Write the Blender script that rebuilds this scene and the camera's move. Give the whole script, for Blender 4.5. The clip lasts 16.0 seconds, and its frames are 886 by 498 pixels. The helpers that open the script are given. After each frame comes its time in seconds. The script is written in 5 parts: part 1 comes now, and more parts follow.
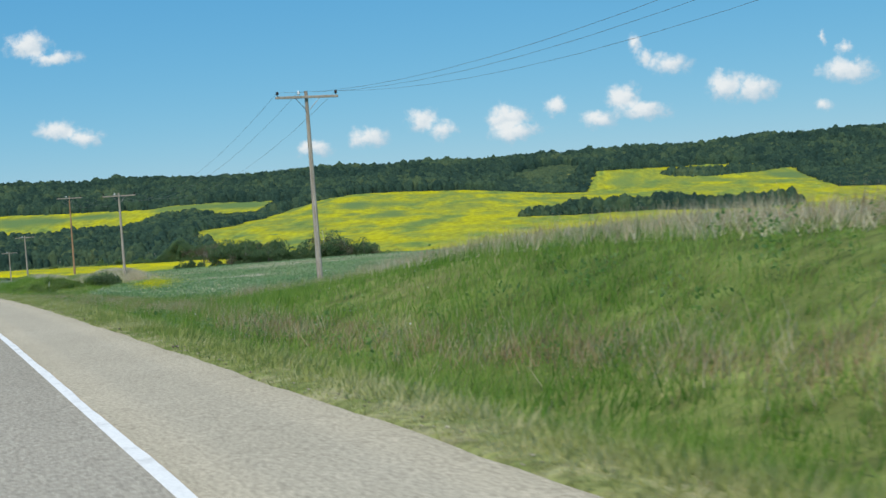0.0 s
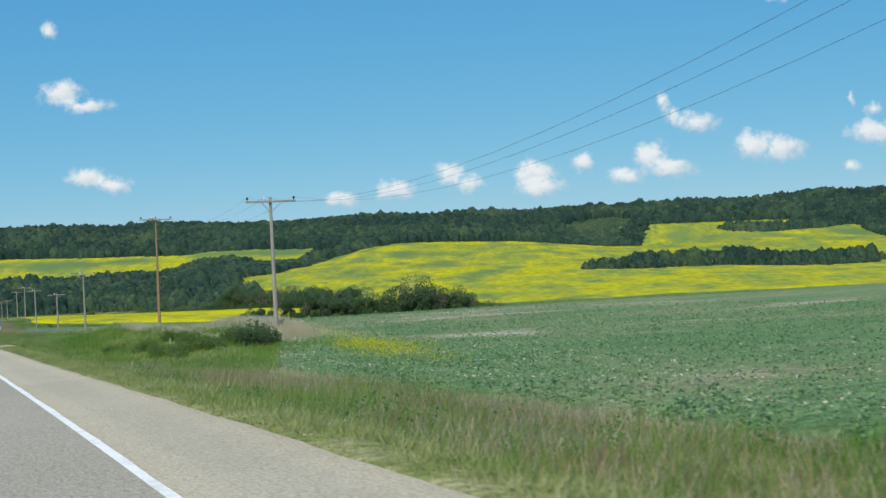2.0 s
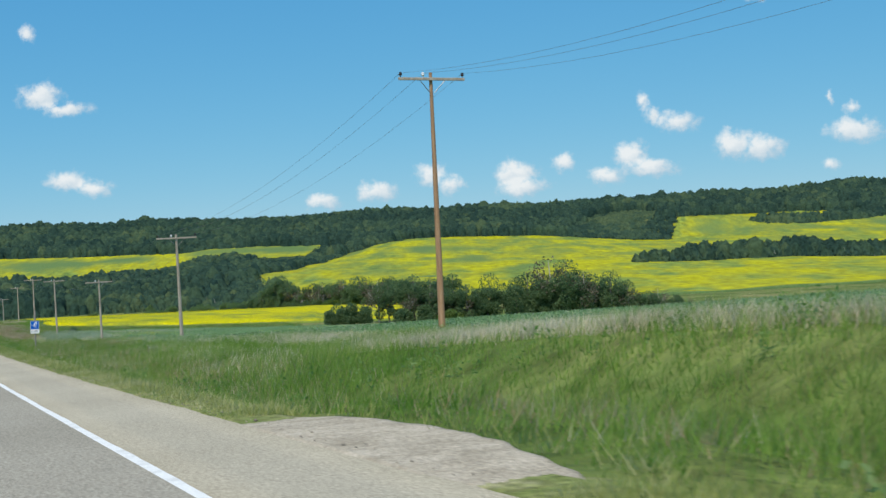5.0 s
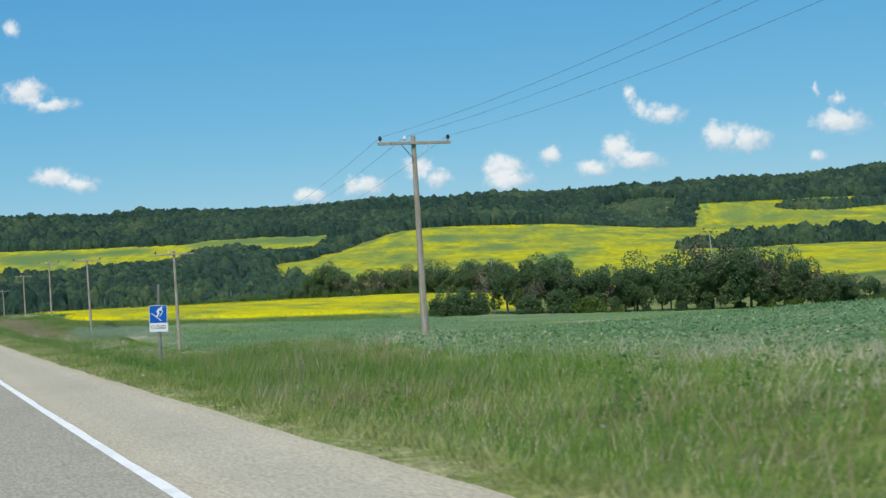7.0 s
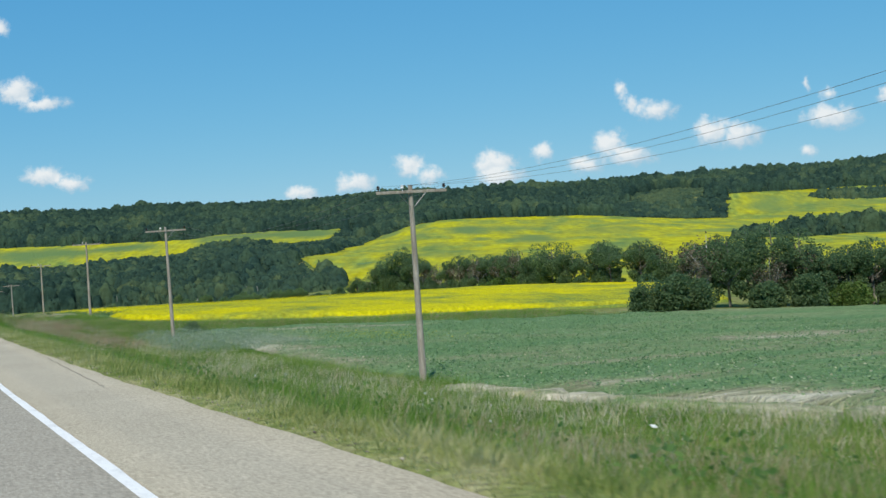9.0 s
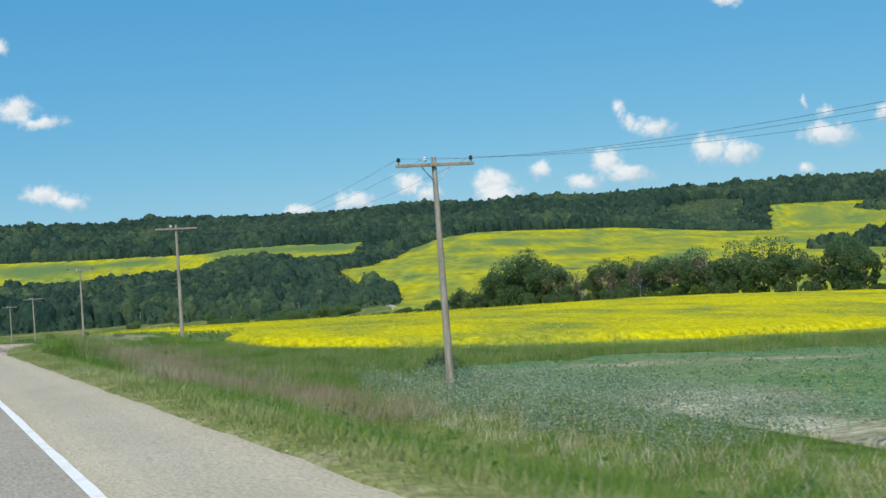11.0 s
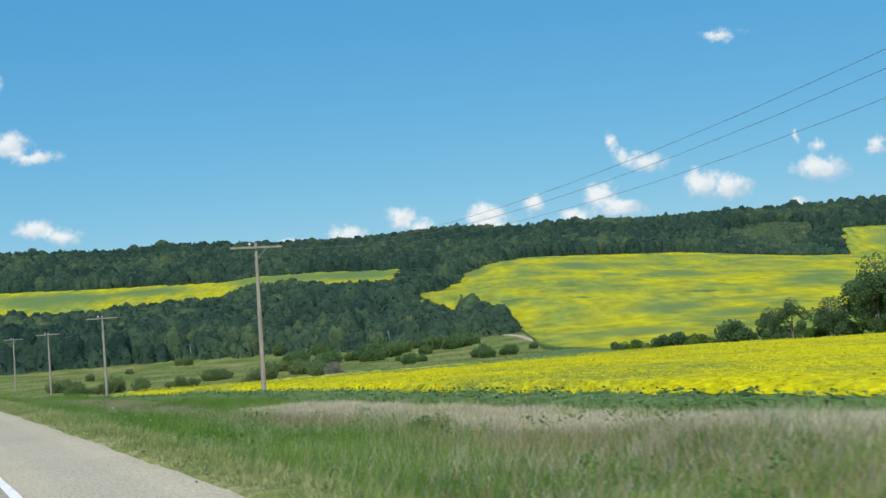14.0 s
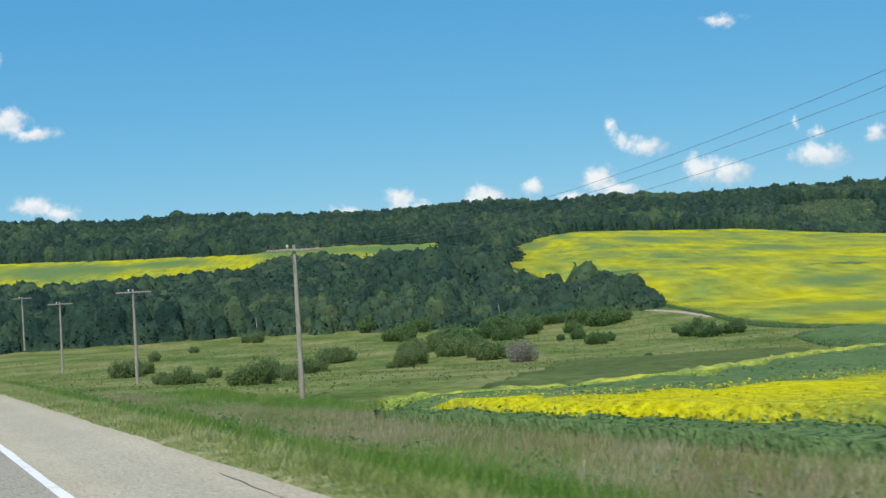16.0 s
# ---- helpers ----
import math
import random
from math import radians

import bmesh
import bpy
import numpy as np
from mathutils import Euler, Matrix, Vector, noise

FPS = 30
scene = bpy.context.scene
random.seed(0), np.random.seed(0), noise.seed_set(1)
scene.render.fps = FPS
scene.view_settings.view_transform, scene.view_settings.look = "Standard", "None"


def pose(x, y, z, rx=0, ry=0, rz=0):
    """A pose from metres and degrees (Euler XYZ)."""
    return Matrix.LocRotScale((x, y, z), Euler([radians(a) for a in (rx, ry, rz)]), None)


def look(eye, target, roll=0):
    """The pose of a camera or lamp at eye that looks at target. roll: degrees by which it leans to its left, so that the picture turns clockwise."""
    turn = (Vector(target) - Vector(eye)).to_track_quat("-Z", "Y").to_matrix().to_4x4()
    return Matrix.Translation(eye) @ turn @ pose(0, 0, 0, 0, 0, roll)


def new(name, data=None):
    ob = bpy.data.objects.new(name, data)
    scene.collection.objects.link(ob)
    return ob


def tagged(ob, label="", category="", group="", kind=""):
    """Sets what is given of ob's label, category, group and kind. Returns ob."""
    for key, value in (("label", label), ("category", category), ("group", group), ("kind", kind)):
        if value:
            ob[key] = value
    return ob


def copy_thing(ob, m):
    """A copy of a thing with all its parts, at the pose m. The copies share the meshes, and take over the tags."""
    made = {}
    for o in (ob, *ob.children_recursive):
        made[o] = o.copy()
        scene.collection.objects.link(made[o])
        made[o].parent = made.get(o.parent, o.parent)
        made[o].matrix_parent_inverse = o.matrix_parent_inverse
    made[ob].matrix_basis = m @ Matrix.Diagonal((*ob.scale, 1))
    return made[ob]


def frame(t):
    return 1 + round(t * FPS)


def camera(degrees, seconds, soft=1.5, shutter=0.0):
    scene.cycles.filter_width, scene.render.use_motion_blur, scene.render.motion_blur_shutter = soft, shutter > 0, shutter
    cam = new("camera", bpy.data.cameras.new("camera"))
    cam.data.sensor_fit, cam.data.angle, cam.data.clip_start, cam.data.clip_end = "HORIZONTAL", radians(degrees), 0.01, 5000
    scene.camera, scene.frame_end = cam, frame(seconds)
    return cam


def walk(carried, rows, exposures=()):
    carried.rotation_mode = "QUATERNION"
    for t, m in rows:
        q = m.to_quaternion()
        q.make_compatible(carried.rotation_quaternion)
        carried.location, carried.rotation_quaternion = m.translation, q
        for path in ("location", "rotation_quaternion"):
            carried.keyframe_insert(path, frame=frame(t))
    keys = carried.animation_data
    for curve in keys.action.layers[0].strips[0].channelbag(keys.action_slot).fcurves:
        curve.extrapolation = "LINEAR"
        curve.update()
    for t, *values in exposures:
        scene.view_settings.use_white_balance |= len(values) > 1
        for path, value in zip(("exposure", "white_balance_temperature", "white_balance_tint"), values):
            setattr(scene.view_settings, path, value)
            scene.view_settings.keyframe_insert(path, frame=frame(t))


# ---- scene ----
# The walk: seconds, eye in metres, yaw, pitch and roll in degrees.
cam = camera(39.3, 16.0, soft=1.5, shutter=0.08)
PATH = [
    (0.0, -0.15, 0.02, 2.63, -25.87, -2.52, 3.76),
    (0.5, 0.47, 12.42, 2.34, -25.78, -2.82, 3.28),
    (1.0, 1.03, 24.95, 1.98, -24.96, -0.66, 2.78),
    (1.5, 1.54, 37.58, 1.57, -24.85, -0.37, 2.81),
    (2.0, 2.01, 50.31, 1.10, -24.68, 0.01, 2.64),
    (2.5, 2.45, 63.11, 0.60, -25.38, -0.20, 2.85),
    (3.0, 2.89, 75.99, 0.07, -25.81, -0.48, 2.50),
    (3.5, 3.31, 88.93, -0.47, -25.39, -0.57, 1.93),
    (4.0, 3.75, 101.93, -1.03, -25.26, -0.24, 2.60),
    (6.5, 6.21, 167.63, -3.74, -25.73, 0.05, 3.35),
    (7.0, 6.79, 180.92, -4.23, -26.10, -0.31, 3.43),
    (7.5, 7.41, 194.27, -4.70, -26.58, -0.70, 3.68),
    (8.0, 8.07, 207.68, -5.15, -26.65, -0.64, 3.79),
    (8.5, 8.76, 221.17, -5.57, -26.59, -0.59, 3.94),
    (9.0, 9.49, 234.74, -5.97, -26.46, -0.47, 3.77),
    (11.5, 13.55, 304.39, -7.72, -26.65, 0.57, 3.88),
    (12.0, 14.41, 318.80, -8.04, -27.21, 0.67, 3.96),
    (12.5, 15.27, 333.43, -8.37, -27.22, 0.56, 4.01),
    (13.0, 16.11, 348.28, -8.71, -26.88, 0.85, 4.10),
    (13.5, 16.93, 363.40, -9.08, -26.76, 1.48, 3.82),
    (14.0, 17.72, 378.81, -9.47, -26.83, 1.92, 3.98),
    (14.5, 18.46, 394.54, -9.91, -27.01, 1.71, 4.44),
    (15.0, 19.14, 410.62, -10.40, -26.97, 1.49, 4.34),
    (15.5, 19.75, 427.09, -10.95, -26.61, 1.37, 3.77),
    (16.0, 20.27, 443.98, -11.58, -26.95, 1.08, 3.23),
]
walk(cam, [(t, pose(x, y, z, 90 + pitch, roll, yaw)) for t, x, y, z, yaw, pitch, roll in PATH], [(0.0, 0.0), (4.0, 0.03), (8.0, 0.02), (11.5, 0.04), (16.0, 0.09)])

# ---- world, sun, exposure ----
SUN_AZ, SUN_EL = -144.0, 55.0          # degrees clockwise from +y; above the horizon
world = bpy.data.worlds.new("summer_sky")
scene.world = world
world.use_nodes = True
wn = world.node_tree
wn.nodes.clear()
sky = wn.nodes.new("ShaderNodeTexSky")
sky.sky_type, sky.sun_disc = "NISHITA", False
sky.sun_elevation, sky.sun_rotation = radians(SUN_EL), radians(SUN_AZ)
sky.altitude, sky.air_density, sky.dust_density, sky.ozone_density = 1500, 1.0, 0.0, 4.0
SKY = 0.11


def wnode(kind, op=None, *values):
    n = wn.nodes.new(kind)
    if op:
        n.operation = op
    for i, v in enumerate(values):
        if isinstance(v, bpy.types.NodeSocket):
            wn.links.new(v, n.inputs[i])
        elif v is not None:
            n.inputs[i].default_value = v
    return n.outputs["Value"] if kind == "ShaderNodeVectorMath" and op in ("DOT_PRODUCT", "LENGTH") else n.outputs[0]


# Small fair-weather cumulus, far off over the ridge: middle and half size of each puff on a plane that faces azimuth 27, and how thin it is.
PUFFS = ((-0.346, 0.141, 0.015, 0.010, 0.0), (-0.324, 0.130, 0.021, 0.0055, 0.15), (-0.327, 0.0725, 0.017, 0.0075, 0.1), (-0.305, 0.0645, 0.015, 0.0075, 0.15), (-0.354, 0.193, 0.008, 0.008, 0.4),
         (-0.120, 0.0435, 0.013, 0.0065, 0.1), (-0.076, 0.050, 0.015, 0.0085, 0.1), (-0.032, 0.061, 0.013, 0.009, 0.15), (-0.016, 0.052, 0.012, 0.009, 0.25), (0.036, 0.057, 0.014, 0.011, 0.0), (0.042, 0.046, 0.018, 0.007, 0.05),
         (0.075, 0.064, 0.010, 0.0085, 0.25), (0.129, 0.066, 0.012, 0.0115, 0.0), (0.144, 0.0565, 0.021, 0.0058, 0.0), (0.109, 0.052, 0.013, 0.0064, 0.05), (0.141, 0.109, 0.005, 0.009, 0.35), (0.148, 0.099, 0.007, 0.007, 0.3),
         (0.168, 0.092, 0.017, 0.008, 0.15), (0.212, 0.071, 0.014, 0.010, 0.0), (0.234, 0.068, 0.016, 0.0095, 0.0), (0.289, 0.104, 0.0038, 0.0075, 0.4), (0.307, 0.096, 0.008, 0.007, 0.3),
         (0.309, 0.077, 0.019, 0.0092, 0.0), (0.287, 0.051, 0.010, 0.0055, 0.35), (0.236, 0.192, 0.017, 0.006, 0.3), (0.354, 0.094, 0.008, 0.010, 0.25))
az = radians(27)
coord = wn.nodes.new("ShaderNodeTexCoord").outputs["Generated"]
ahead = wnode("ShaderNodeMath", "MAXIMUM", wnode("ShaderNodeVectorMath", "DOT_PRODUCT", coord, (math.sin(az), math.cos(az), 0)), 0.05)
side = wnode("ShaderNodeMath", "DIVIDE", wnode("ShaderNodeVectorMath", "DOT_PRODUCT", coord, (math.cos(az), -math.sin(az), 0)), ahead)
rise = wnode("ShaderNodeMath", "DIVIDE", wnode("ShaderNodeVectorMath", "DOT_PRODUCT", coord, (0, 0, 1)), ahead)
comb = wn.nodes.new("ShaderNodeCombineXYZ")
wn.links.new(side, comb.inputs[0])
wn.links.new(rise, comb.inputs[1])
flat = comb.outputs[0]


def puff_noise(at, scale, detail):
    n = wn.nodes.new("ShaderNodeTexNoise")
    n.inputs["Scale"].default_value, n.inputs["Detail"].default_value, n.inputs["Roughness"].default_value = scale, detail, 0.62
    wn.links.new(at, n.inputs["Vector"])
    return n


warp = wnode("ShaderNodeVectorMath", "SUBTRACT", puff_noise(flat, 55, 4).outputs["Color"], (0.5, 0.5, 0.5))
warped = wnode("ShaderNodeVectorMath", "MULTIPLY_ADD", warp, (0.015, 0.012, 0), flat)
cover = top = None
for x, y, w, h, thin in PUFFS:
    w, h = w * 1.04, h * 1.04
    off = wnode("ShaderNodeVectorMath", "MULTIPLY_ADD", warped, (1 / w, 1 / h, 0), (-x / w, -y / h, 0))
    near = wnode("ShaderNodeMath", "ADD", wnode("ShaderNodeVectorMath", "LENGTH", off), thin)
    cover = near if cover is None else wnode("ShaderNodeMath", "MINIMUM", cover, near)
    up = wnode("ShaderNodeVectorMath", "LENGTH", wnode("ShaderNodeVectorMath", "ADD", off, (0.25, -0.55, 0)))
    top = up if top is None else wnode("ShaderNodeMath", "MINIMUM", top, up)
billow = puff_noise(flat, 95, 9).outputs["Fac"]
rim = wnode("ShaderNodeMath", "MULTIPLY_ADD", billow, -2.0, wnode("ShaderNodeMath", "ADD", cover, 1.0))
mask = wn.nodes.new("ShaderNodeMapRange")
mask.interpolation_type = "SMOOTHSTEP"
for i, v in ((1, 1.40), (2, 0.40), (3, 0.0), (4, 0.90)):
    mask.inputs[i].default_value = v
wn.links.new(rim, mask.inputs[0])
lit = wn.nodes.new("ShaderNodeMapRange")
for i, v in ((1, 1.5), (2, 0.45), (3, 0.0), (4, 1.0)):
    lit.inputs[i].default_value = v
wn.links.new(wnode("ShaderNodeMath", "MULTIPLY_ADD", billow, -1.0, wnode("ShaderNodeMath", "ADD", top, 0.5)), lit.inputs[0])
vapour = wn.nodes.new("ShaderNodeMix")
vapour.data_type = "RGBA"
vapour.inputs[6].default_value, vapour.inputs[7].default_value = (0.47 / SKY, 0.60 / SKY, 0.70 / SKY, 1), (0.86 / SKY, 0.88 / SKY, 0.88 / SKY, 1)
wn.links.new(lit.outputs[0], vapour.inputs[0])
split = wn.nodes.new("ShaderNodeSeparateColor")
wn.links.new(sky.outputs[0], split.inputs[0])
join = wn.nodes.new("ShaderNodeCombineColor")
for i, (power, gain) in enumerate(((0.95, 0.43), (0.52, 0.605), (0.28, 0.74))):   # the film's rendering of a clear blue sky
    v = wnode("ShaderNodeMath", "POWER", wnode("ShaderNodeMath", "MULTIPLY", split.outputs[i], SKY), power)
    wn.links.new(wnode("ShaderNodeMath", "MULTIPLY", v, gain / SKY), join.inputs[i])
tint = join.outputs[0]
mixed = wn.nodes.new("ShaderNodeMix")
mixed.data_type = "RGBA"
wn.links.new(mask.outputs[0], mixed.inputs[0])
wn.links.new(tint, mixed.inputs[6])
wn.links.new(vapour.outputs[2], mixed.inputs[7])
back = wn.nodes.new("ShaderNodeBackground")
back.inputs["Strength"].default_value = SKY
out = wn.nodes.new("ShaderNodeOutputWorld")
wn.links.new(mixed.outputs[2], back.inputs[0])
wn.links.new(back.outputs[0], out.inputs[0])
sun = new("sun", bpy.data.lights.new("sun", "SUN"))
sun.data.energy, sun.data.angle, sun.data.color = 4.0, radians(0.53), (1.0, 0.95, 0.87)
a, e = radians(SUN_AZ), radians(SUN_EL)
sun.matrix_world = look((math.sin(a) * math.cos(e) * 100, math.cos(a) * math.cos(e) * 100, math.sin(e) * 100), (0, 0, 0))


# ---- materials ----
def material(name, stops, scale=1.0, stretch=(1, 1, 1), rough=0.9, bump=0.0, bump_scale=None, fine=None, island=0.0, translucent=0.0, metal=0.0, detail=6.0, turn=0.0, shift=(0, 0, 0), tone=0.0):
    """Noise through a colour ramp; fine: a second, smaller noise that varies the brightness; island: variation from piece to piece."""
    m = bpy.data.materials.new(name)
    m.use_nodes = True
    t = m.node_tree
    b = t.nodes["Principled BSDF"]
    geo = t.nodes.new("ShaderNodeNewGeometry")
    mp = t.nodes.new("ShaderNodeMapping")
    mp.inputs["Scale"].default_value = stretch
    spin = t.nodes.new("ShaderNodeMapping")
    spin.inputs["Rotation"].default_value, spin.inputs["Location"].default_value = (0, 0, radians(turn)), shift
    t.links.new(geo.outputs["Position"], spin.inputs["Vector"])
    t.links.new(spin.outputs[0], mp.inputs["Vector"])
    n = t.nodes.new("ShaderNodeTexNoise")
    n.inputs["Scale"].default_value, n.inputs["Detail"].default_value, n.inputs["Roughness"].default_value = scale, detail, 0.6
    t.links.new(mp.outputs[0], n.inputs["Vector"])
    fac = n.outputs["Fac"]
    if island:
        mix = t.nodes.new("ShaderNodeMath")
        mix.operation = "MULTIPLY_ADD"
        mix.inputs[1].default_value = island
        t.links.new(geo.outputs["Random Per Island"], mix.inputs[0])
        sub = t.nodes.new("ShaderNodeMath")
        sub.operation = "SUBTRACT"
        sub.inputs[1].default_value = island / 2
        t.links.new(fac, sub.inputs[0])
        t.links.new(sub.outputs[0], mix.inputs[2])
        fac = mix.outputs[0]
    if tone:
        at = t.nodes.new("ShaderNodeAttribute")
        at.attribute_name = "tone"
        add = t.nodes.new("ShaderNodeMath")
        add.operation = "MULTIPLY_ADD"
        add.inputs[1].default_value = tone
        t.links.new(at.outputs["Fac"], add.inputs[0])
        t.links.new(fac, add.inputs[2])
        fac = add.outputs[0]
    ramp = t.nodes.new("ShaderNodeValToRGB")
    els = ramp.color_ramp.elements
    while len(els) < len(stops):
        els.new(0.5)
    for el, (p, c) in zip(els, stops):
        el.position, el.color = p, (*c, 1)
    t.links.new(fac, ramp.inputs[0])
    col = ramp.outputs[0]
    if fine:
        fs, amount = fine
        n2 = t.nodes.new("ShaderNodeTexNoise")
        n2.inputs["Scale"].default_value, n2.inputs["Detail"].default_value = fs, 4
        t.links.new(mp.outputs[0], n2.inputs["Vector"])
        r2 = t.nodes.new("ShaderNodeMapRange")
        r2.inputs[1].default_value, r2.inputs[2].default_value = 0.25, 0.75
        r2.inputs[3].default_value, r2.inputs[4].default_value = 1 - amount, 1 + amount
        t.links.new(n2.outputs["Fac"], r2.inputs[0])
        vm = t.nodes.new("ShaderNodeVectorMath")
        vm.operation = "SCALE"
        t.links.new(col, vm.inputs[0])
        t.links.new(r2.outputs[0], vm.inputs["Scale"])
        col = vm.outputs[0]
    t.links.new(col, b.inputs["Base Color"])
    b.inputs["Roughness"].default_value, b.inputs["Metallic"].default_value = rough, metal
    b.inputs["Specular IOR Level"].default_value = (0.06 if rough >= 0.8 else 0.2) if metal == 0 else 0.5
    if bump:
        n3 = t.nodes.new("ShaderNodeTexNoise")
        n3.inputs["Scale"].default_value, n3.inputs["Detail"].default_value = bump_scale or scale * 4, 5
        t.links.new(mp.outputs[0], n3.inputs["Vector"])
        bp = t.nodes.new("ShaderNodeBump")
        bp.inputs["Strength"].default_value, bp.inputs["Distance"].default_value = 1.0, bump
        t.links.new(n3.outputs["Fac"], bp.inputs["Height"])
        t.links.new(bp.outputs[0], b.inputs["Normal"])
    if translucent:
        tr = t.nodes.new("ShaderNodeBsdfTranslucent")
        t.links.new(col, tr.inputs["Color"])
        ms = t.nodes.new("ShaderNodeMixShader")
        ms.inputs[0].default_value = translucent
        t.links.new(b.outputs[0], ms.inputs[1])
        t.links.new(tr.outputs[0], ms.inputs[2])
        t.links.new(ms.outputs[0], t.nodes["Material Output"].inputs[0])
    return m


M_GROUND = material("ground_turf", [(0.36, (0.088, 0.130, 0.030)), (0.46, (0.132, 0.168, 0.044)), (0.54, (0.176, 0.199, 0.060)), (0.66, (0.248, 0.226, 0.096))], 0.09, fine=(1.1, 0.45), bump=0.3, bump_scale=1.5, detail=10)
M_LANE = material("worn_asphalt", [(0.3, (0.31, 0.282, 0.224)), (0.6, (0.365, 0.332, 0.266))], 0.3, (1, 0.4, 1), 0.92, 0.004, 60, fine=(32, 0.34))
M_SHOULDER = material("chip_seal", [(0.3, (0.385, 0.338, 0.245)), (0.7, (0.45, 0.398, 0.293))], 0.22, (1, 1, 1), 0.92, 0.006, 40, fine=(30, 0.42))
M_LINE = material("road_paint", [(0.3, (0.62, 0.61, 0.57)), (0.5, (0.80, 0.79, 0.75))], 3.0, rough=0.6, fine=(30, 0.12))
M_GRAVEL = material("loose_gravel", [(0.3, (0.33, 0.28, 0.20)), (0.5, (0.44, 0.375, 0.275)), (0.7, (0.54, 0.465, 0.35))], 1.2, rough=0.95, bump=0.04, bump_scale=16, fine=(18, 0.4))
M_STUBBLE = material("straw_litter", [(0.32, (0.26, 0.27, 0.12)), (0.42, (0.46, 0.41, 0.26)), (0.55, (0.58, 0.52, 0.36)), (0.68, (0.68, 0.62, 0.46))], 0.6, rough=0.95, bump=0.08, bump_scale=7, fine=(5, 0.4))
M_PASTURE = material("pasture_tufts", [(0.38, (0.16, 0.225, 0.055)), (0.5, (0.215, 0.265, 0.075)), (0.62, (0.30, 0.30, 0.12))], 0.05, island=0.22, translucent=0.45, detail=8)
M_VERGE = material("verge_sod", [(0.38, (0.16, 0.195, 0.055)), (0.5, (0.225, 0.24, 0.085)), (0.62, (0.31, 0.295, 0.145))], 1.4, rough=0.95, bump=0.08, bump_scale=9, fine=(7, 0.45))
M_VERGE_BLADE = material("verge_blades", [(0.3, (0.23, 0.31, 0.075)), (0.5, (0.38, 0.40, 0.135)), (0.7, (0.56, 0.53, 0.28))], 0.35, island=0.2, tone=0.2, translucent=0.5, rough=0.8)
M_CANOLA_FAR = material("canola_bloom_far", [(0.30, (0.13, 0.20, 0.05)), (0.41, (0.23, 0.28, 0.045)), (0.49, (0.325, 0.328, 0.028)), (0.60, (0.430, 0.402, 0.010))], 0.040, (1.2, 0.42, 1.0), fine=(0.22, 0.30), bump=1.0, bump_scale=0.5, detail=9, turn=29)
# where the hillside crop is late to flower: u, s, half sizes along and across the slope, how green
LATE = ((-122, 985, 15, 55, 0.9), (-151, 948, 9, 40, 0.8), (-174, 1010, 8, 80, 0.8), (-154, 842, 8, 34, 0.5), (-135, 832, 8, 28, 0.5), (-85, 880, 18, 52, 0.9), (-56, 775, 16, 22, 0.6), (-114, 890, 7, 20, 0.8), (-138, 600, 9, 20, 0.7),
        (-118, 679, 14, 12, 0.8), (-108, 640, 9, 18, 0.8), (-95, 690, 20, 10, 0.6), (20, 905, 30, 24, 0.7), (90, 1110, 30, 40, 0.6), (-20, 1010, 24, 34, 0.6), (-60, 1130, 40, 30, 0.5), (40, 1040, 26, 20, 0.5), (110, 1200, 26, 34, 0.75), (190, 1150, 40, 26, 0.6),
        (255, 1160, 28, 60, 0.95), (230, 1090, 36, 30, 0.5), (60, 1100, 40, 14, 0.4), (150, 1180, 60, 60, 0.55), (-100, 1000, 40, 60, 0.45), (-40, 930, 30, 40, 0.5), (60, 960, 40, 30, 0.5), (160, 1060, 50, 40, 0.5), (-130, 760, 20, 30, 0.45), (-60, 1060, 30, 40, 0.45), (-455, 1140, 64, 34, 1.0), (-550, 1150, 80, 34, 1.0), (-395, 1154, 36, 24, 1.0), (-255, 1165, 40, 40, 1.0), (-310, 1165, 50, 26, 0.9))


